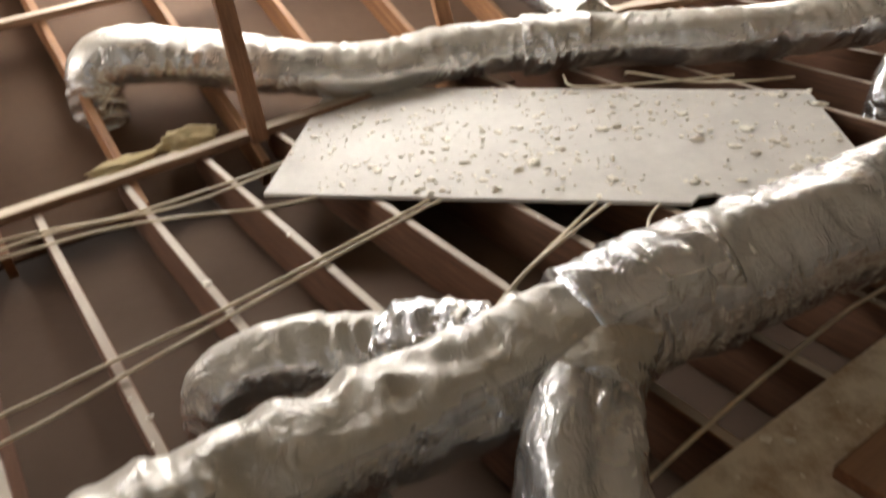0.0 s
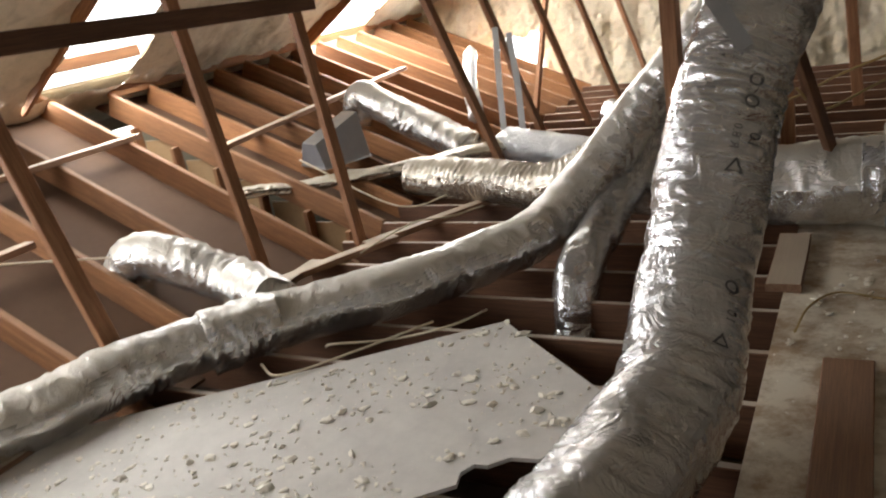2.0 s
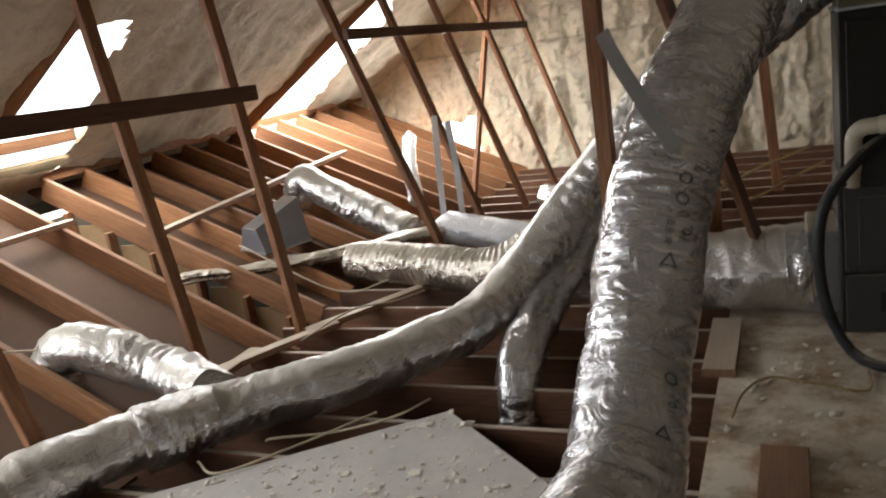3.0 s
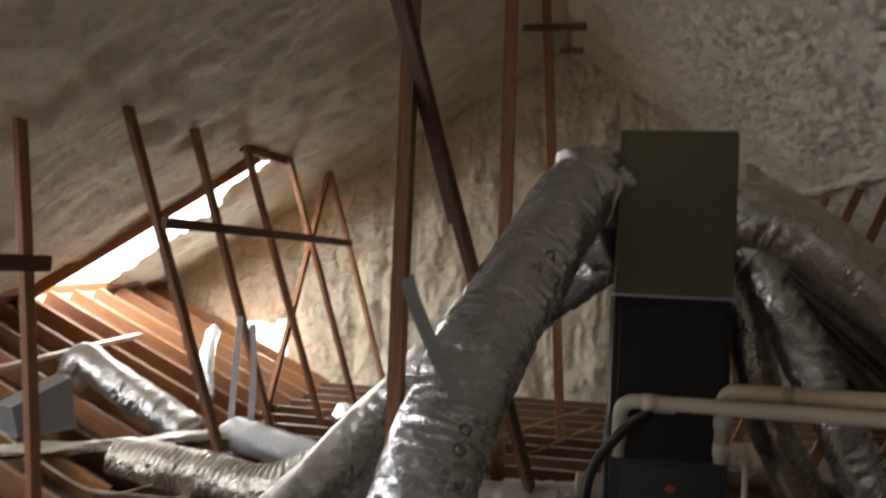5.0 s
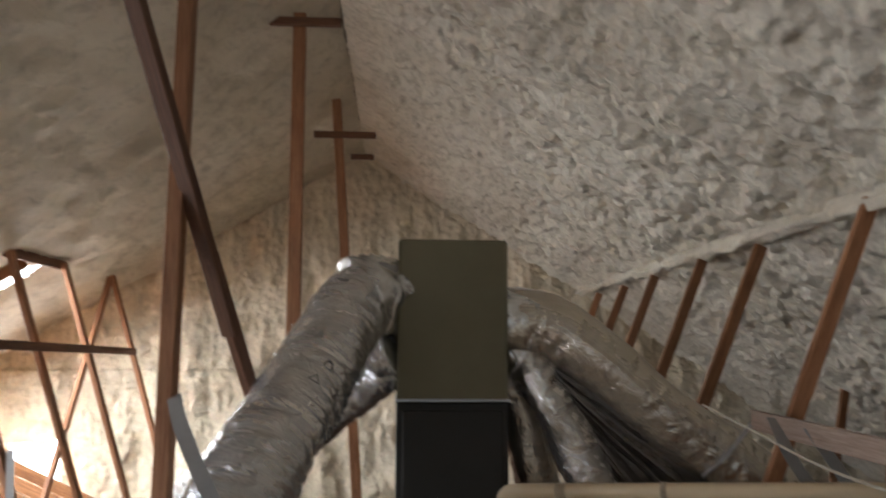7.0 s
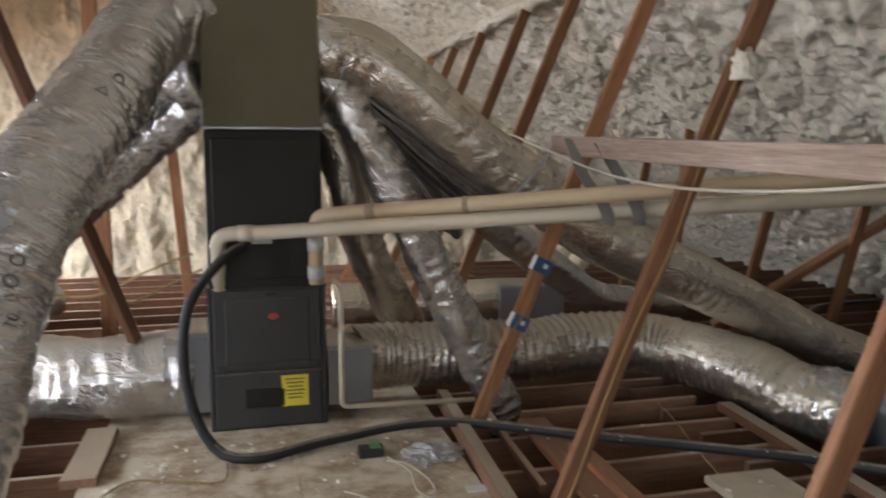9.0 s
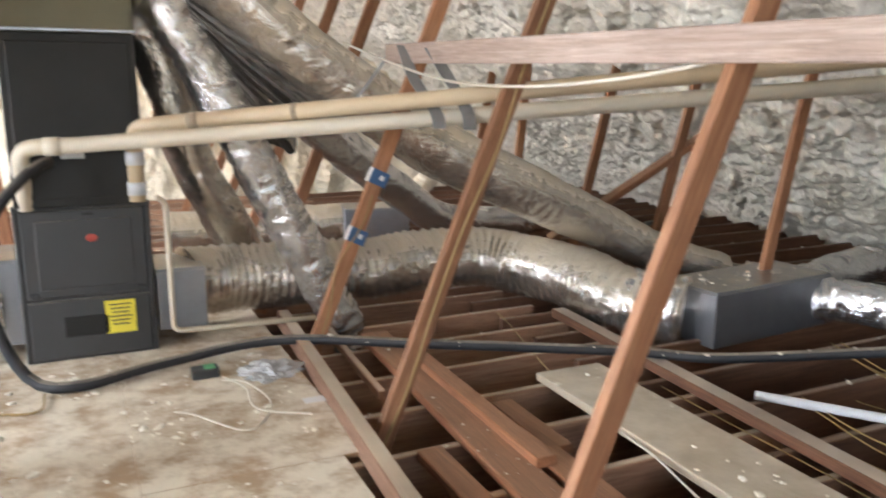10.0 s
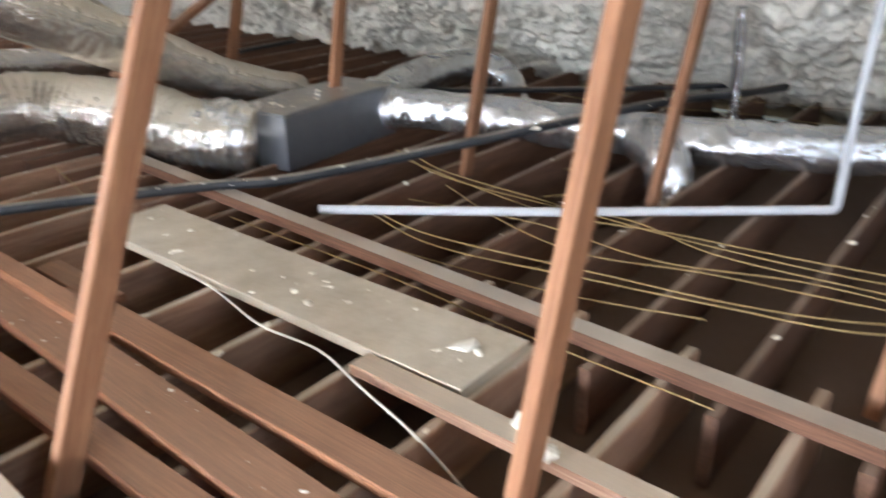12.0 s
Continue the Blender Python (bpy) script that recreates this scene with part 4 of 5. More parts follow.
wrap([(0.6, 4.66, 1.97), (0.68, 4.66, 1.97), (0.78, 4.65, 1.95)], 0.195, 36, FILM_BRIGHT, "crumpled foil where the dusty duct meets the plenum")
wrap([(-0.08, 4.85, 0.27), (-0.14, 4.85, 0.27), (-0.2, 4.85, 0.27)], 0.245, 37, FILM_BRIGHT, "foil band round the return duct")
wrap([(3.1, 3.95, 0.14), (3.19, 3.82, 0.13), (3.27, 3.69, 0.12)], 0.2, 38, FILM_BRIGHT, "foil band where the return duct meets the metal box")


def metal_box(at, size, turn, label, name="duct_box"):
    root = thing(name, at, label, "duct box")
    root.matrix_world = Matrix.Translation(at) @ Matrix.Rotation(radians(turn), 4, "Z")
    part("body", box(size, (0, 0, size[2] / 2), 0.004), GALV, root)
    part("seam", box((size[0] + 0.01, size[1] + 0.01, 0.012), (0, 0, size[2] - 0.02), 0.002), GALV, root)
    return root


metal_box((3.755, 3.715, -0.03), (0.95, 0.39, 0.31), 5, "galvanised sheet metal duct box, dusty on top")
metal_box((2.5, 6.5, 0.0), (0.52, 0.36, 0.38), -12, "small galvanised duct box behind the furnace")
hood = metal_box((-3.95, 5.5, 0.35), (0.4, 0.42, 0.36), -25, "grey sheet metal hood on the vaulted joists", "vent_hood")
hb = [c for c in hood.children if c.name.startswith("body")][0]
for v in hb.data.vertices:
    if v.co.z > 0.18:
        v.co.x *= 0.55
        v.co.z -= 0.16 if v.co.y < 0 else 0.0
hs = [c for c in hood.children if c.name.startswith("seam")][0]
for v in hs.data.vertices:
    v.co.z -= 0.33
metal_box((0.76, 4.8, 0.1), (0.24, 0.4, 0.32), 0, "grey sheet metal return boot beside the furnace", "return_boot")
metal_box((-0.02, 4.85, 0.1), (0.16, 0.42, 0.42), 0, "pale sheet metal return boot beside the furnace", "return_boot")

# ---- pipes, hose, cables ----
p1 = thing("vent_pipe", (0.2, 4.35, 0.8), "cream PVC vent pipe with an elbow, level across the attic", "pipe", "vent pipes")
bm = lathe_pipe([(0.1, 4.5, 0.78), (0.1, 4.4, 1.06), (0.32, 4.37, 1.068), (4.0, 2.49, 1.397)], 0.036, 0.07)
bm.transform(p1.matrix_world.inverted())
part("pipe", bm, PVC, p1, smooth=True)
for a, b in (((0.2, 4.39, 1.064), (0.27, 4.38, 1.066)),):
    bm = lathe_pipe([a, b], 0.041)
    bm.transform(p1.matrix_world.inverted())
    part("coupling", bm, PVC, p1, smooth=True)
p2 = thing("vent_pipe", (0.6, 4.55, 0.8), "brownish PVC vent pipe beside the first, level across the attic", "pipe", "vent pipes")
bm = lathe_pipe([(0.57, 4.4, 0.8), (0.57, 4.4, 1.14), (0.72, 4.26, 1.165), (3.95, 2.0, 1.535)], 0.036, 0.07)
bm.transform(p2.matrix_world.inverted())
part("pipe", bm, PVC_BROWN, p2, smooth=True)
for a, b in (((0.8, 4.204, 1.174), (0.84, 4.176, 1.179)), ((1.2, 3.924, 1.22), (1.22, 3.91, 1.222))):
    bm = lathe_pipe([a, b], 0.039)
    bm.transform(p2.matrix_world.inverted())
    part("burnt_joint", bm, OSB, p2, "dark scorched ring at a pipe joint", smooth=True)
for z in (0.86, 1.0):
    bm = lathe_pipe([(0.57, 4.4, z - 0.03), (0.57, 4.4, z + 0.03)], 0.042)
    bm.transform(p2.matrix_world.inverted())
    part("coupling", bm, PVC_CLEAN, p2, smooth=True)

hose = cable([(0.22, 4.4, 1.0), (0.12, 4.3, 0.95), (-0.04, 4.22, 0.73), (-0.05, 4.2, 0.37), (0.06, 4.16, 0.09), (0.25, 4.08, 0.05), (0.62, 4.2, 0.06), (1.17, 4.24, 0.085), (1.83, 3.86, 0.09), (2.65, 3.37, 0.09), (2.95, 3.13, 0.09), (3.42, 2.82, 0.14), (4.12, 2.24, 0.275), (4.85, 2.0, 0.275), (5.6, 1.86, 0.2), (6.2, 1.8, 0.14)],
             0.026, RUBBER, "black foam-clad refrigerant hose looping over the platform", "hose", name="hose")
cable([(-0.47, 4.5, 0.0), (-0.47, 4.5, 0.4), (-0.47, 4.5, 0.85)], 0.014, STEEL, "thin dark steel pipe upright beside the platform", "pipe", name="gas_pipe")
white = thing("drain_pipe", (2.9, 2.8, 0.04), "white PVC drain pipe lying over the joists with an upright end", "pipe")
bm = lathe_pipe([(2.9, 2.82, 0.03), (3.53, 1.93, 0.03), (4.27, 1.0, 0.03), (4.27, 1.0, 0.5), (4.29, 0.98, 1.35)], 0.02, 0.03, 12)
bm.transform(white.matrix_world.inverted())
part("pipe", bm, PVC_CLEAN, white, smooth=True)

# ---- small things ----
def chips(name, spots, size, mat, label, seed):
    """Loose crumbs of trimmed foam: many small uneven lumps in one object."""
    rng = random.Random(seed)
    verts, faces = [], []
    base = [(1, 0, 0), (0, 1, 0), (-1, 0, 0), (0, -1, 0), (0.6, 0.6, 0.7), (-0.6, 0.6, 0.7), (-0.6, -0.6, 0.7), (0.6, -0.6, 0.7), (0, 0, 1)]
    tri = [(0, 1, 4), (1, 5, 4), (1, 2, 5), (2, 6, 5), (2, 3, 6), (3, 7, 6), (3, 0, 7), (0, 4, 7), (4, 5, 8), (5, 6, 8), (6, 7, 8), (7, 4, 8), (3, 2, 1, 0)]
    for x, y, z in spots:
        s = size * rng.choice((0.3, 0.4, 0.5, 0.6, 0.8, 1.0, 1.5)) * rng.uniform(0.7, 1.2)
        ax, ay, az = s * rng.uniform(0.6, 1.8), s * rng.uniform(0.6, 1.3), s * rng.uniform(0.5, 0.9)
        c, d = math.cos(rng.uniform(0, 7)), math.sin(rng.uniform(0, 7))
        n = len(verts)
        for bx, by, bz in base:
            j = rng.uniform(0.7, 1.25)
            px, py = bx * ax * j, by * ay * j
            verts.append((x + px * c - py * d, y + px * d + py * c, z + bz * az * j))
        faces += [tuple(n + i for i in f) for f in tri]
    me = bpy.data.meshes.new(name)
    me.from_pydata(verts, [], faces)
    me.materials.append(mat)
    return tagged(new(name, me), label, "foam crumbs", kind="stuff")


rng = random.Random(5)
spots = []
for _ in range(1300):
    u, v = rng.random(), rng.random()
    if noise.noise(Vector((u * 5, v * 4, 2))) < -0.22 or (0.68 < u < 0.85 and v < 0.1):
        continue
    p = BL.lerp(BR, u).lerp(TL.lerp(TR, u), 0.02 + v * 0.96)
    spots.append((p.x, p.y, 0.0225))
chips("foam_crumbs", spots, 0.0112, FOAM_CHIP, "pale foam crumbs strewn over the large board", 6)
spots = []
for _ in range(700):
    x, y = rng.uniform(-0.48, 1.1), rng.uniform(1.2, 4.4)
    if abs(x + 0.22) < 0.12 and y < 3.4:
        continue
    if noise.noise(Vector((x * 3, y * 3, 7))) > -0.1:
        spots.append((x, y, 0.0205))
chips("foam_crumbs", spots, 0.012, FOAM_CHIP, "pale foam crumbs strewn over the platform", 7)
spots = [(rng.uniform(2.17, 2.47), rng.uniform(1.5, 3.35), 0.042) for _ in range(34)]
chips("foam_crumbs", spots, 0.014, FOAM_CHIP, "pale foam crumbs on the chipboard strip", 8)
spots = []
for k in range(26):
    y = -3.86 + 0.3855 * k
    if y > 0:
        for _ in range(26):
            x = rng.uniform(-3.0, 6.0)
            if -0.55 < x < 1.3:
                continue
            spots.append((x, y + (0 if x < 1 else 0.293 if x < 2.66 else 0.115) + rng.uniform(-0.014, 0.014), 0.0))
chips("foam_crumbs", spots, 0.009, FOAM_CHIP, "pale foam crumbs caught on the joist tops", 9)
spots = [(rng.uniform(3.35, 4.15), 3.715 + rng.uniform(-0.13, 0.13), 0.28) for _ in range(30)]
chips("foam_crumbs", spots, 0.012, FOAM_CHIP, "pale foam crumbs on the metal box", 10)
over = [v for v in hose.data.vertices if v.co.x > 1.3 and v.normal.z > 0.0 and v.normal.y < 0.5]
spots = [tuple(v.co - v.normal * 0.003) for v in rng.sample(over, 60)]
chips("foam_crumbs", spots, 0.010, FOAM_CHIP, "white foam flecks stuck along the black hose", 12)
spots = [(1.53 + 0.0444 * (k - 0.7) + rng.uniform(-0.07, 0.07), k, 0.042) for k in (rng.uniform(1.0, 4.0) for _ in range(40))]
chips("foam_crumbs", spots, 0.006, FOAM_CHIP, "pale foam crumbs on the planks", 13)


def lump(at, size, mat, label, category, seed, name):
    bm = bmesh.new()
    bmesh.ops.create_icosphere(bm, subdivisions=4, radius=1.0)
    for v in bm.verts:
        n = v.co.normalized()
        k = 1 + 0.35 * fbm(n * 1.7 + Vector((seed, 0, 0))) + 0.12 * fbm(n * 6 + Vector((0, seed, 0)), 2)
        v.co = Vector((n.x * size[0], n.y * size[1], max(-0.1, n.z) * size[2])) * k
    return tagged(mesh_object(name, bm, mat, smooth=True, matrix=Matrix.Translation(at)), label, category)


lump((-3.38, 1.13, 0.045), (0.07, 0.14, 0.07), BATT, "crumpled tuft of brown mineral wool on the wall plate", "insulation", 1, "wool_tuft")
lump((-3.36, 0.8, 0.045), (0.05, 0.16, 0.035), BATT, "crumpled tuft of brown mineral wool on the wall plate", "insulation", 2, "wool_tuft")
lump((2.11, 1.22, 0.04), (0.035, 0.035, 0.04), FOAM_CHIP, "blob of cured foam beside a strut foot", "foam blob", 3, "foam_blob")
lump((2.05, 1.12, 0.04), (0.025, 0.025, 0.022), FOAM_CHIP, "blob of cured foam on a plank", "foam blob", 4, "foam_blob")
lump((row_x(1.77) + 0.01, 3.12, 1.74), (0.05, 0.045, 0.1), FOAM_CHIP, "blob of white foam stuck to a strut", "foam blob", 5, "foam_blob")
lump((4.767, 4.650, 0.020), (0.06, 0.05, 0.05), FOAM_CHIP, "blob of white foam at a strut foot", "foam blob", 6, "foam_blob")

# cables over the joists near the large board
NM = "cream sheathed electric cable draped over the joists"
for i, pts in enumerate((
        [(-1.9, -0.8, 0.01), (-1.91, 0.04, 0.015), (-1.94, 0.38, 0.012), (-1.97, 0.81, 0.012), (-2.08, 1.57, 0.01), (-2.2, 2.2, 0.004)],
        [(-1.78, -0.8, 0.01), (-1.78, 0.02, 0.015), (-1.85, 0.4, 0.012), (-1.91, 0.76, 0.012), (-2.05, 1.6, 0.01), (-2.12, 2.25, 0.004)],
        [(-3.14, -0.6, 0.01), (-3.08, 0.21, 0.012), (-2.91, 0.7, 0.012), (-2.88, 1.4, 0.012), (-3.0, 2.0, 0.01)],
        [(-2.98, -0.6, 0.01), (-2.92, 0.2, 0.012), (-2.8, 0.7, 0.012), (-2.52, 1.18, 0.012), (-2.45, 1.5, 0.006), (-2.5, 2.0, 0.004)],
        [(-2.9, -0.6, 0.01), (-3.0, 0.3, 0.012), (-2.82, 0.9, 0.012), (-2.84, 1.4, 0.012)],
        [(-1.27, 1.35, -0.05), (-1.37, 1.48, 0.012), (-1.58, 2.04, 0.012), (-1.7, 2.4, 0.004)],
        [(-1.31, 1.45, -0.05), (-1.42, 1.6, 0.012), (-1.55, 2.07, 0.012), (-1.62, 2.4, 0.004)],
        [(-1.24, 1.9, -0.08), (-1.28, 2.04, 0.012), (-1.42, 2.24, 0.012), (-1.5, 2.6, 0.004)],
        [(-2.5, 3.2, 0.0), (-2.4, 3.15, 0.05), (-2.15, 3.3, 0.02), (-1.9, 3.42, 0.05), (-1.85, 3.7, 0.0)],
        [(-2.7, 2.95, 0.02), (-2.5, 2.85, 0.04), (-2.3, 3.1, 0.03), (-2.05, 3.5, 0.02)],
        [(-0.86, 2.75, -0.1), (-0.95, 2.85, 0.06), (-0.93, 3.05, 0.12), (-0.85, 3.3, 0.02), (-0.8, 3.6, -0.1)],
        [(-0.52, 1.0, -0.05), (-0.57, 1.32, 0.015), (-0.63, 2.09, 0.015), (-0.62, 2.5, 0.01)],
        [(-3.9, 5.0, 0.5), (-3.2, 5.1, 0.1), (-2.9, 5.4, 0.08), (-2.5, 5.6, 0.1)],
        [(-4.8, 2.0, 0.82), (-4.4, 2.6, 0.62), (-4.15, 3.0, 0.5), (-3.9, 3.5, 0.34)],
        [(-3.0, 4.3, 0.05), (-2.85, 4.7, 0.1), (-2.7, 5.0, 0.05), (-2.6, 5.3, 0.02)])):
    cable(pts, 0.0065, CABLE, NM, group="sheathed cables", seed=i)

# yellow cables across the right-hand joists
YL = "yellow sheathed electric cable strung over the joists"
for i, (pts, w) in enumerate((
        ([(3.915, 3.201, 0.010), (3.715, 2.761, 0.012), (3.643, 2.119, 0.012), (3.608, 1.753, 0.012), (3.587, 1.314, 0.012), (3.625, 0.729, 0.012), (3.784, 0.203, 0.010)], 0.006),
        ([(3.858, 3.209, 0.010), (3.645, 2.722, 0.012), (3.607, 2.070, 0.012), (3.651, 1.666, 0.012), (3.521, 1.262, 0.012), (3.539, 0.742, 0.012), (3.600, 0.229, 0.010)], 0.006),
        ([(3.750, 3.040, 0.010), (3.612, 2.496, 0.012), (3.521, 1.971, 0.012), (3.619, 1.492, 0.012), (3.670, 0.986, 0.012), (3.796, 0.145, 0.012)], 0.006),
        ([(3.105, 2.749, 0.010), (3.004, 2.274, 0.012), (3.097, 1.483, 0.012), (3.155, 1.049, 0.012), (3.287, 0.659, 0.012), (3.600, 0.229, 0.010)], 0.006),
        ([(3.043, 2.658, 0.010), (2.927, 2.165, 0.012), (3.030, 1.517, 0.012), (3.114, 1.056, 0.012), (3.201, 0.672, 0.012), (3.477, 0.246, 0.010)], 0.006),
        ([(3.544, 2.606, 0.010), (3.311, 2.111, 0.012), (3.215, 1.669, 0.012), (3.331, 1.227, 0.012), (3.398, 0.763, 0.012), (3.499, 0.191, 0.010)], 0.005),
        ([(3.285, 2.624, 0.010), (3.378, 1.991, 0.012), (3.327, 1.413, 0.012), (3.478, 0.884, 0.012), (3.494, 0.335, 0.010)], 0.005),
        ([(2.810, 2.888, 0.010), (2.802, 2.291, 0.012), (2.857, 1.602, 0.012), (2.989, 1.087, 0.012)], 0.005),
        ([(2.631, 3.103, 0.010), (2.613, 2.721, 0.012), (2.599, 2.100, 0.012), (2.547, 1.527, 0.012), (2.533, 0.889, 0.000)], 0.005),
        ([(5.223, 3.292, 0.010), (5.028, 2.507, 0.012), (5.017, 1.760, 0.012), (5.309, 0.743, 0.012)], 0.005),
        ([(5.653, 3.406, 0.010), (5.594, 2.727, 0.012), (5.836, 1.868, 0.012), (5.831, 0.923, 0.012)], 0.005),
        ([(6.112, 3.034, 0.010), (6.191, 2.247, 0.012), (6.291, 1.580, 0.012), (6.610, 0.549, 0.012)], 0.004),
        ([(4.114, 2.270, 0.012), (3.982, 2.156, 0.060), (3.831, 2.043, 0.020), (3.709, 2.158, 0.000)], 0.005),
        ([(2.498, 4.419, 0.030), (2.413, 4.107, 0.050), (2.312, 3.688, 0.030), (2.224, 3.343, 0.030)], 0.005))):
    cable(pts, w * 0.55, CABLE_YELLOW, YL, group="yellow cables", seed=i)
cable([(2.244, 3.063, 0.030), (2.154, 2.795, 0.030), (2.118, 2.518, 0.030), (2.052, 2.199, 0.030), (2.059, 1.938, 0.030), (1.987, 1.677, 0.030), (1.923, 1.425, 0.020), (1.904, 1.212, -0.080)], 0.0042, CABLE_WHITE, "white cable hanging over the edge of a chipboard strip")
cable([(1.6, 4.45, 1.55), (1.7, 4.15, 1.46), (1.76, 3.6, 1.36), (1.8, 3.0, 1.33), (1.84, 2.4, 1.36), (1.88, 1.9, 1.43), (1.92, 1.5, 1.5)], 0.006, CABLE_WHITE, "white cable sagging along the long board")
cable([(1.85, 2.6, 1.4), (1.87, 2.2, 1.43), (1.9, 1.8, 1.46), (1.93, 1.4, 1.48)], 0.005, CABLE_WHITE, "white cable running along the long board")
YP = "yellow gas line curving beside the furnace"
cable([(-0.47, 4.5, 0.84), (-0.42, 4.6, 0.75), (-0.35, 4.75, 0.68), (-0.15, 4.9, 0.75), (0.0, 4.9, 0.82)], 0.007, CABLE_YELLOW, YP)
cable([(-1.2, 5.4, 0.9), (-0.9, 5.2, 0.7), (-0.6, 5.1, 0.66), (-0.3, 5.0, 0.8), (-0.05, 4.95, 0.9)], 0.007, CABLE_YELLOW, YP)
cable([(-0.42, 3.6, 0.03), (-0.38, 3.8, 0.05), (-0.28, 4.0, 0.03), (-0.1, 3.95, 0.03), (0.1, 3.9, 0.03), (0.12, 4.1, 0.03)], 0.005, CABLE_YELLOW, "thin yellow wire loop on the platform")
cable([(0.608, 3.680, 0.025), (0.666, 3.563, 0.050), (0.848, 3.383, 0.025), (0.981, 3.601, 0.030), (0.921, 3.830, 0.050), (0.844, 3.962, 0.025)], 0.004, CABLE_WHITE, "thin white wire tangle on the platform")
cable([(0.853, 4.003, 0.025), (0.912, 3.786, 0.040), (0.919, 3.565, 0.030), (1.111, 3.431, 0.025)], 0.004, CABLE_WHITE, "thin white wire tangle on the platform")
cable([(6.126, 6.591, 0.030), (5.164, 6.343, 0.050), (4.526, 5.423, 0.050), (4.783, 4.344, 0.050), (5.638, 3.081, 0.060), (6.538, 2.127, 0.060)], 0.022, RUBBER, "black refrigerant hose along the eave", "hose", name="hose")
cable([(5.35, 1.85, 0.0), (5.35, 1.85, 0.2), (5.3, 1.85, 0.5), (5.25, 1.85, 0.75)], 0.03, FILM_BRIGHT, "silver-wrapped line rising to the roof", "pipe", name="wrapped_line")

# level drain trough by the boot and small kit on the platform
conduit = thing("drain_conduit", (0.68, 4.6, 0.1), "pale PVC drain line beside the furnace", "pipe")
bm = lathe_pipe([(0.66, 4.5, 0.8), (0.7, 4.5, 0.78), (0.7, 4.5, 0.12), (1.43, 4.5, 0.1)], 0.014, 0.04, 12)
bm.transform(conduit.matrix_world.inverted())
part("pipe", bm, PVC, conduit, smooth=True)
cable([(row_x(z) + 0.012 * math.sin(z * 7), 3.12, z) for z in (-0.02, 0.2, 0.5, 0.8, 1.1, 1.4, 1.78)], 0.0042, CABLE_YELLOW, "yellow cable stapled up a strut")
cable([(row_x(z) + 0.03 * math.sin(z * 11), 4.19, z) for z in (0.1, 0.25, 0.42, 0.5, 0.66, 0.8)], 0.004, CABLE_YELLOW, "yellow cable stapled up a strut")
kit = thing("control_module", (0.780, 4.053, 0.020), "small dark control module with a green face on the platform", "module")
part("case", box((0.12, 0.08, 0.045), (0, 0, 0.0225), 0.005), STEEL, kit)
part("face", box((0.05, 0.06, 0.004), (0.02, 0, 0.047), 0.001), plain("green_face", (0.12, 0.4, 0.16), 0.4), kit)
bag = thing("plastic_bag", (1.059, 3.973, 0.020), "crumpled clear-white plastic bag on the platform", "bag")
bm = bmesh.new()
bmesh.ops.create_icosphere(bm, subdivisions=4, radius=1.0)
for v in bm.verts:
    n = v.co.normalized()
    k = 1 + 0.5 * fbm(n * 2.3) + 0.25 * fbm(n * 7, 2)
    v.co = Vector((n.x * 0.13, n.y * 0.1, max(0, n.z) * 0.05)) * k
part("film", bm, FILM_GREY, bag, smooth=False)
paper = thing("paper_slip", (1.160, 3.577, 0.022), "small white paper slip on the platform", "paper")
part("sheet", box((0.09, 0.06, 0.002), (0, 0, 0.001), 0), WHITE, paper)

# blue-printed tags on a strut
for z, nm in ((0.88, "timber_tag"), (0.59, "timber_tag")):
    x = 1.33 + 0.397 * z + 0.012
    ty = 4.24 - 0.038 * z - 0.026
    tag = thing(nm, (x, ty, z), "blue and white printed label stapled to a strut", "label", "strut labels")
    tag.matrix_world = Matrix.Translation((x, ty, z)) @ Matrix.Rotation(radians(26), 4, "Y")
    part("sheet", box((0.094, 0.003, 0.075), (0, 0, 0), 0), BLUE, tag)
    part("mark", box((0.022, 0.002, 0.024), (0.012, -0.003, 0.004), 0), WHITE, tag, "white square mark")
    part("side_flap", box((0.003, 0.05, 0.075), (-0.048, 0.025, 0), 0), WHITE, tag)


# ---- straps ----
def strap(points, width, mat, label, up):
    bm = bmesh.new()
    pts = curve_points(points, 0.03)
    rows = []
    for i, p in enumerate(pts):
        d = (pts[min(i + 1, len(pts) - 1)] - pts[max(0, i - 1)]).normalized()
        side = Vector(up) - d * Vector(up).dot(d)
        side.normalize()
        n = d.cross(side) * 0.0015
        rows.append([bm.verts.new(p + side * width / 2 + n), bm.verts.new(p - side * width / 2 + n), bm.verts.new(p - side * width / 2 - n), bm.verts.new(p + side * width / 2 - n)])
    for a, b in zip(rows, rows[1:]):
        for i in range(4):
            bm.faces.new((a[i], a[(i + 1) % 4], b[(i + 1) % 4], b[i]))
    bm.faces.new(rows[0][::-1])
    bm.faces.new(rows[-1])
    bmesh.ops.recalc_face_normals(bm, faces=bm.faces)
    return tagged(mesh_object("duct_strap", bm, mat), label, "strap", "duct straps")


strap([(-0.79, 3.57, 1.64), (-0.73, 3.45, 1.55), (-0.62, 3.34, 1.38), (-0.52, 3.3, 1.22)], 0.055, STRAP, "grey strap slung from the post to the large duct", (0.85, 0.1, 0.5))
strap([(1.77, 4.06, 1.52), (1.745, 3.85, 1.36), (1.74, 3.6, 1.22), (1.74, 3.57, 1.15)], 0.06, STRAP, "grey strap hanging from the long board round the pipes", (1, 0, 0))
strap([(1.8, 3.8, 1.5), (1.83, 3.66, 1.36), (1.85, 3.52, 1.22), (1.85, 3.5, 1.15)], 0.06, STRAP, "grey strap hanging from the long board round the pipes", (1, 0, 0))
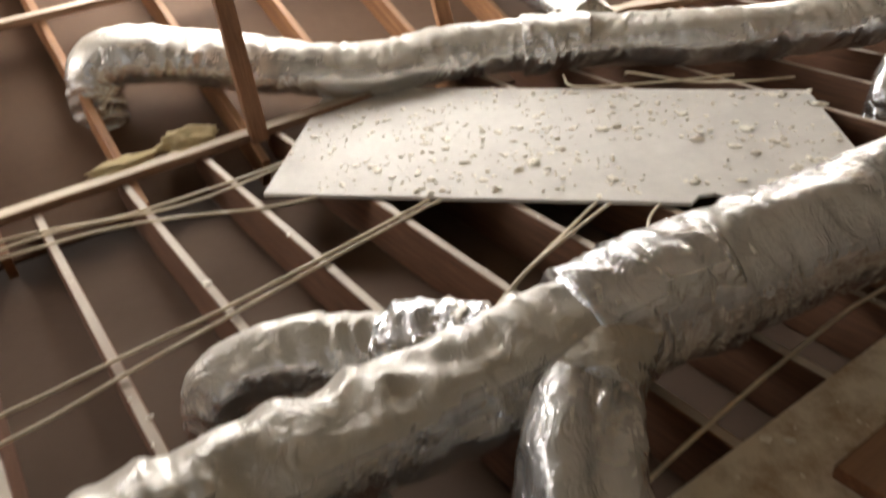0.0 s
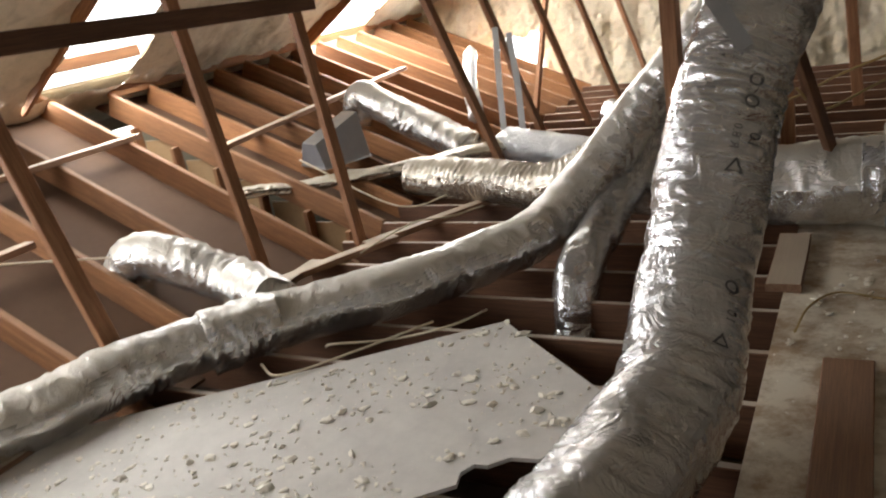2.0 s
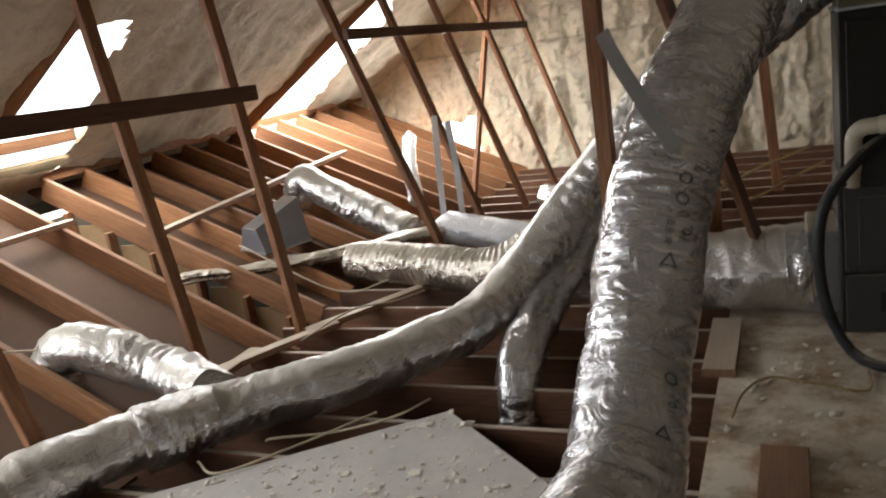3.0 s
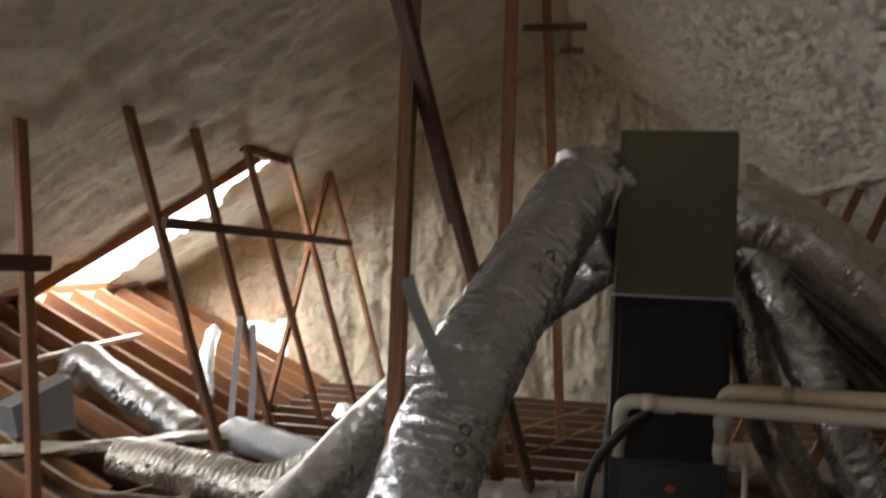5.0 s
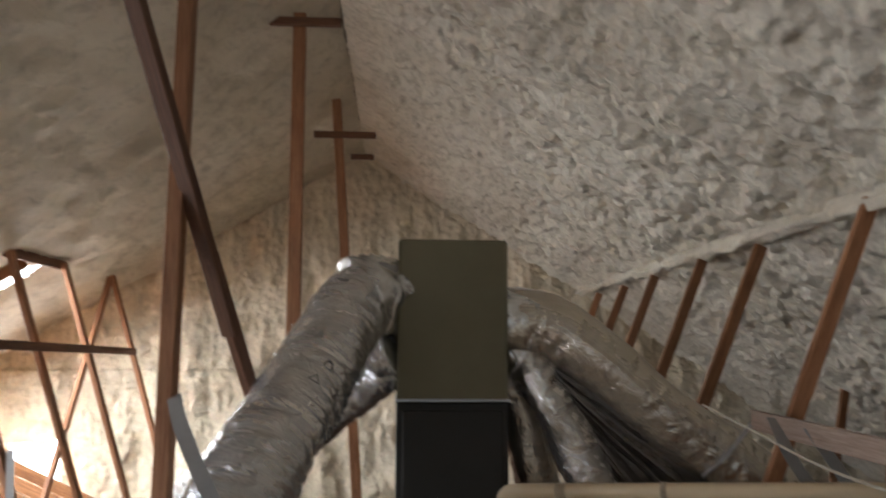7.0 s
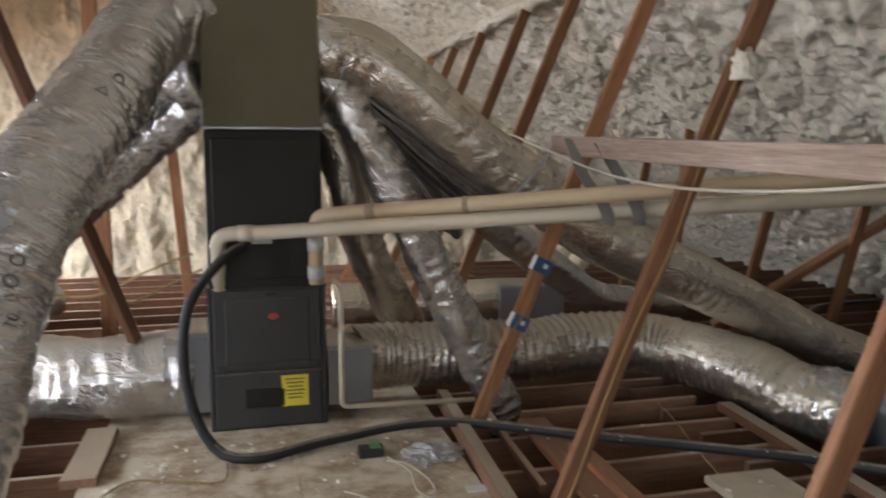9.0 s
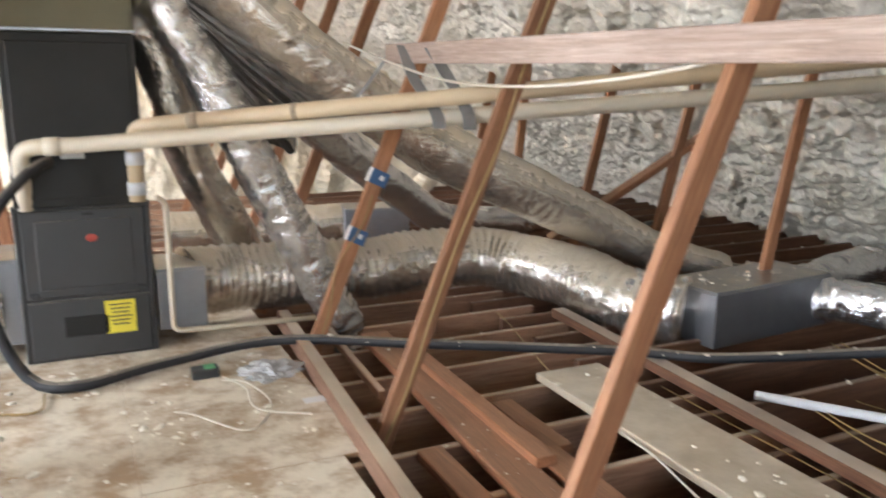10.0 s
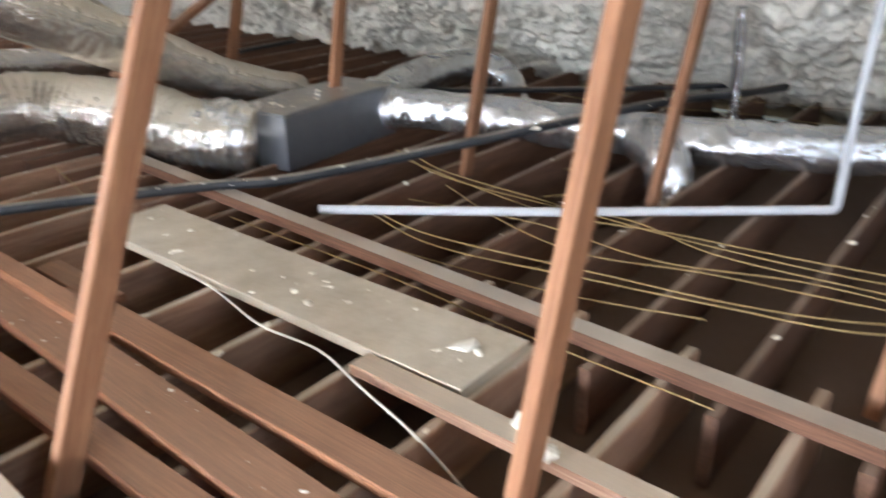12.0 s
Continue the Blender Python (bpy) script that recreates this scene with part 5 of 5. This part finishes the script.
strap([(1.78, 4.3, 1.47), (1.68, 4.4, 1.3), (1.58, 4.45, 1.2)], 0.05, STRAP, "grey strap holding the large dusty duct", (0, 1, 0))
strap([(-2.81, 6.4, 1.15), (-2.84, 6.4, 0.7), (-2.86, 6.4, 0.3)], 0.05, PVC_CLEAN, "white strap hanging down to a duct", (1, 0.4, 0))
strap([(-2.68, 6.35, 1.1), (-2.66, 6.35, 0.7), (-2.66, 6.33, 0.3)], 0.05, PVC_CLEAN, "white strap hanging down to a duct", (1, 0.4, 0))

# ---- print on the large duct ----
from mathutils.bvhtree import BVHTree
jk = [c for c in wye.children if c.name.startswith("jacket")][0]
tree = BVHTree.FromPolygons([wye.location + v.co for v in jk.data.vertices], [tuple(p.vertices) for p in jk.data.polygons])


def printed(name, shapes, centre, axis, seen_from, label=""):
    """Print laid on the duct's skin: flat outlines (u along the duct, v across) dropped onto the film."""
    axis = Vector(axis).normalized()
    out = (Vector(seen_from) - Vector(centre)).normalized()
    out = (out - axis * out.dot(axis)).normalized()
    across = axis.cross(out)
    bm = bmesh.new()
    for verts, faces in shapes:
        made = []
        for u, v in verts:
            start = Vector(centre) + axis * u + across * v + out * 0.6
            hit, n, _, _ = tree.ray_cast(start, -out)
            made.append(bm.verts.new((hit if hit else Vector(centre)) + out * 0.003 - wye.location))
        for f in faces:
            bm.faces.new([made[i] for i in f])
    return part(name, bm, INK, wye, label)


def letters(text, size, u0, v0):
    cu = bpy.data.curves.new("letters", "FONT")
    cu.body, cu.size, cu.resolution_u = text, size, 2
    ob = bpy.data.objects.new("letters", cu)
    scene.collection.objects.link(ob)
    me = ob.to_mesh()
    verts = [(v.co.x + u0, v.co.y + v0) for v in me.vertices]
    faces = [tuple(p.vertices) for p in me.polygons]
    ob.to_mesh_clear()
    bpy.data.objects.remove(ob)
    return verts, faces


def ring(u0, v0, r, w, n=3, turn=0.0):
    verts, faces = [], []
    for i in range(n):
        a = 2 * math.pi * i / n + turn
        verts += [(u0 + r * math.cos(a), v0 + r * math.sin(a)), (u0 + (r - w) * math.cos(a), v0 + (r - w) * math.sin(a))]
    for i in range(n):
        j = (i + 1) % n
        faces.append((2 * i, 2 * j, 2 * j + 1, 2 * i + 1))
    return verts, faces


EYE_SIDE = (-0.17, 0.51, 1.64)
AX = (0.18, 0.75, 1.0)
CENTRE = (-0.56, 3.25, 0.85)
for shape in (letters('10"', 0.05, 0.02, 0.025), letters("R 8.0", 0.042, 0.0, -0.03), ring(-0.06, 0.0, 0.036, 0.014), ring(0.17, 0.01, 0.024, 0.007, 16), ring(0.25, 0.01, 0.024, 0.007, 16)):
    printed("print", [shape], CENTRE, AX, EYE_SIDE, "black printed size mark")
for shape in (letters('10"', 0.045, 0.0, 0.0), ring(-0.07, 0.0, 0.03, 0.012), ring(0.12, 0.0, 0.022, 0.007, 16)):
    printed("print", [shape], (-0.58, 2.92, 0.33), (0.1, 1.0, 0.8), EYE_SIDE, "black printed size mark")
for shape in (ring(0.0, 0.0, 0.034, 0.014), ring(0.11, 0.02, 0.024, 0.007, 16)):
    printed("print", [shape], (-0.34, 3.95, 1.62), (0.3, 0.75, 0.6), (-0.1, 0.53, 1.77), "black printed mark")
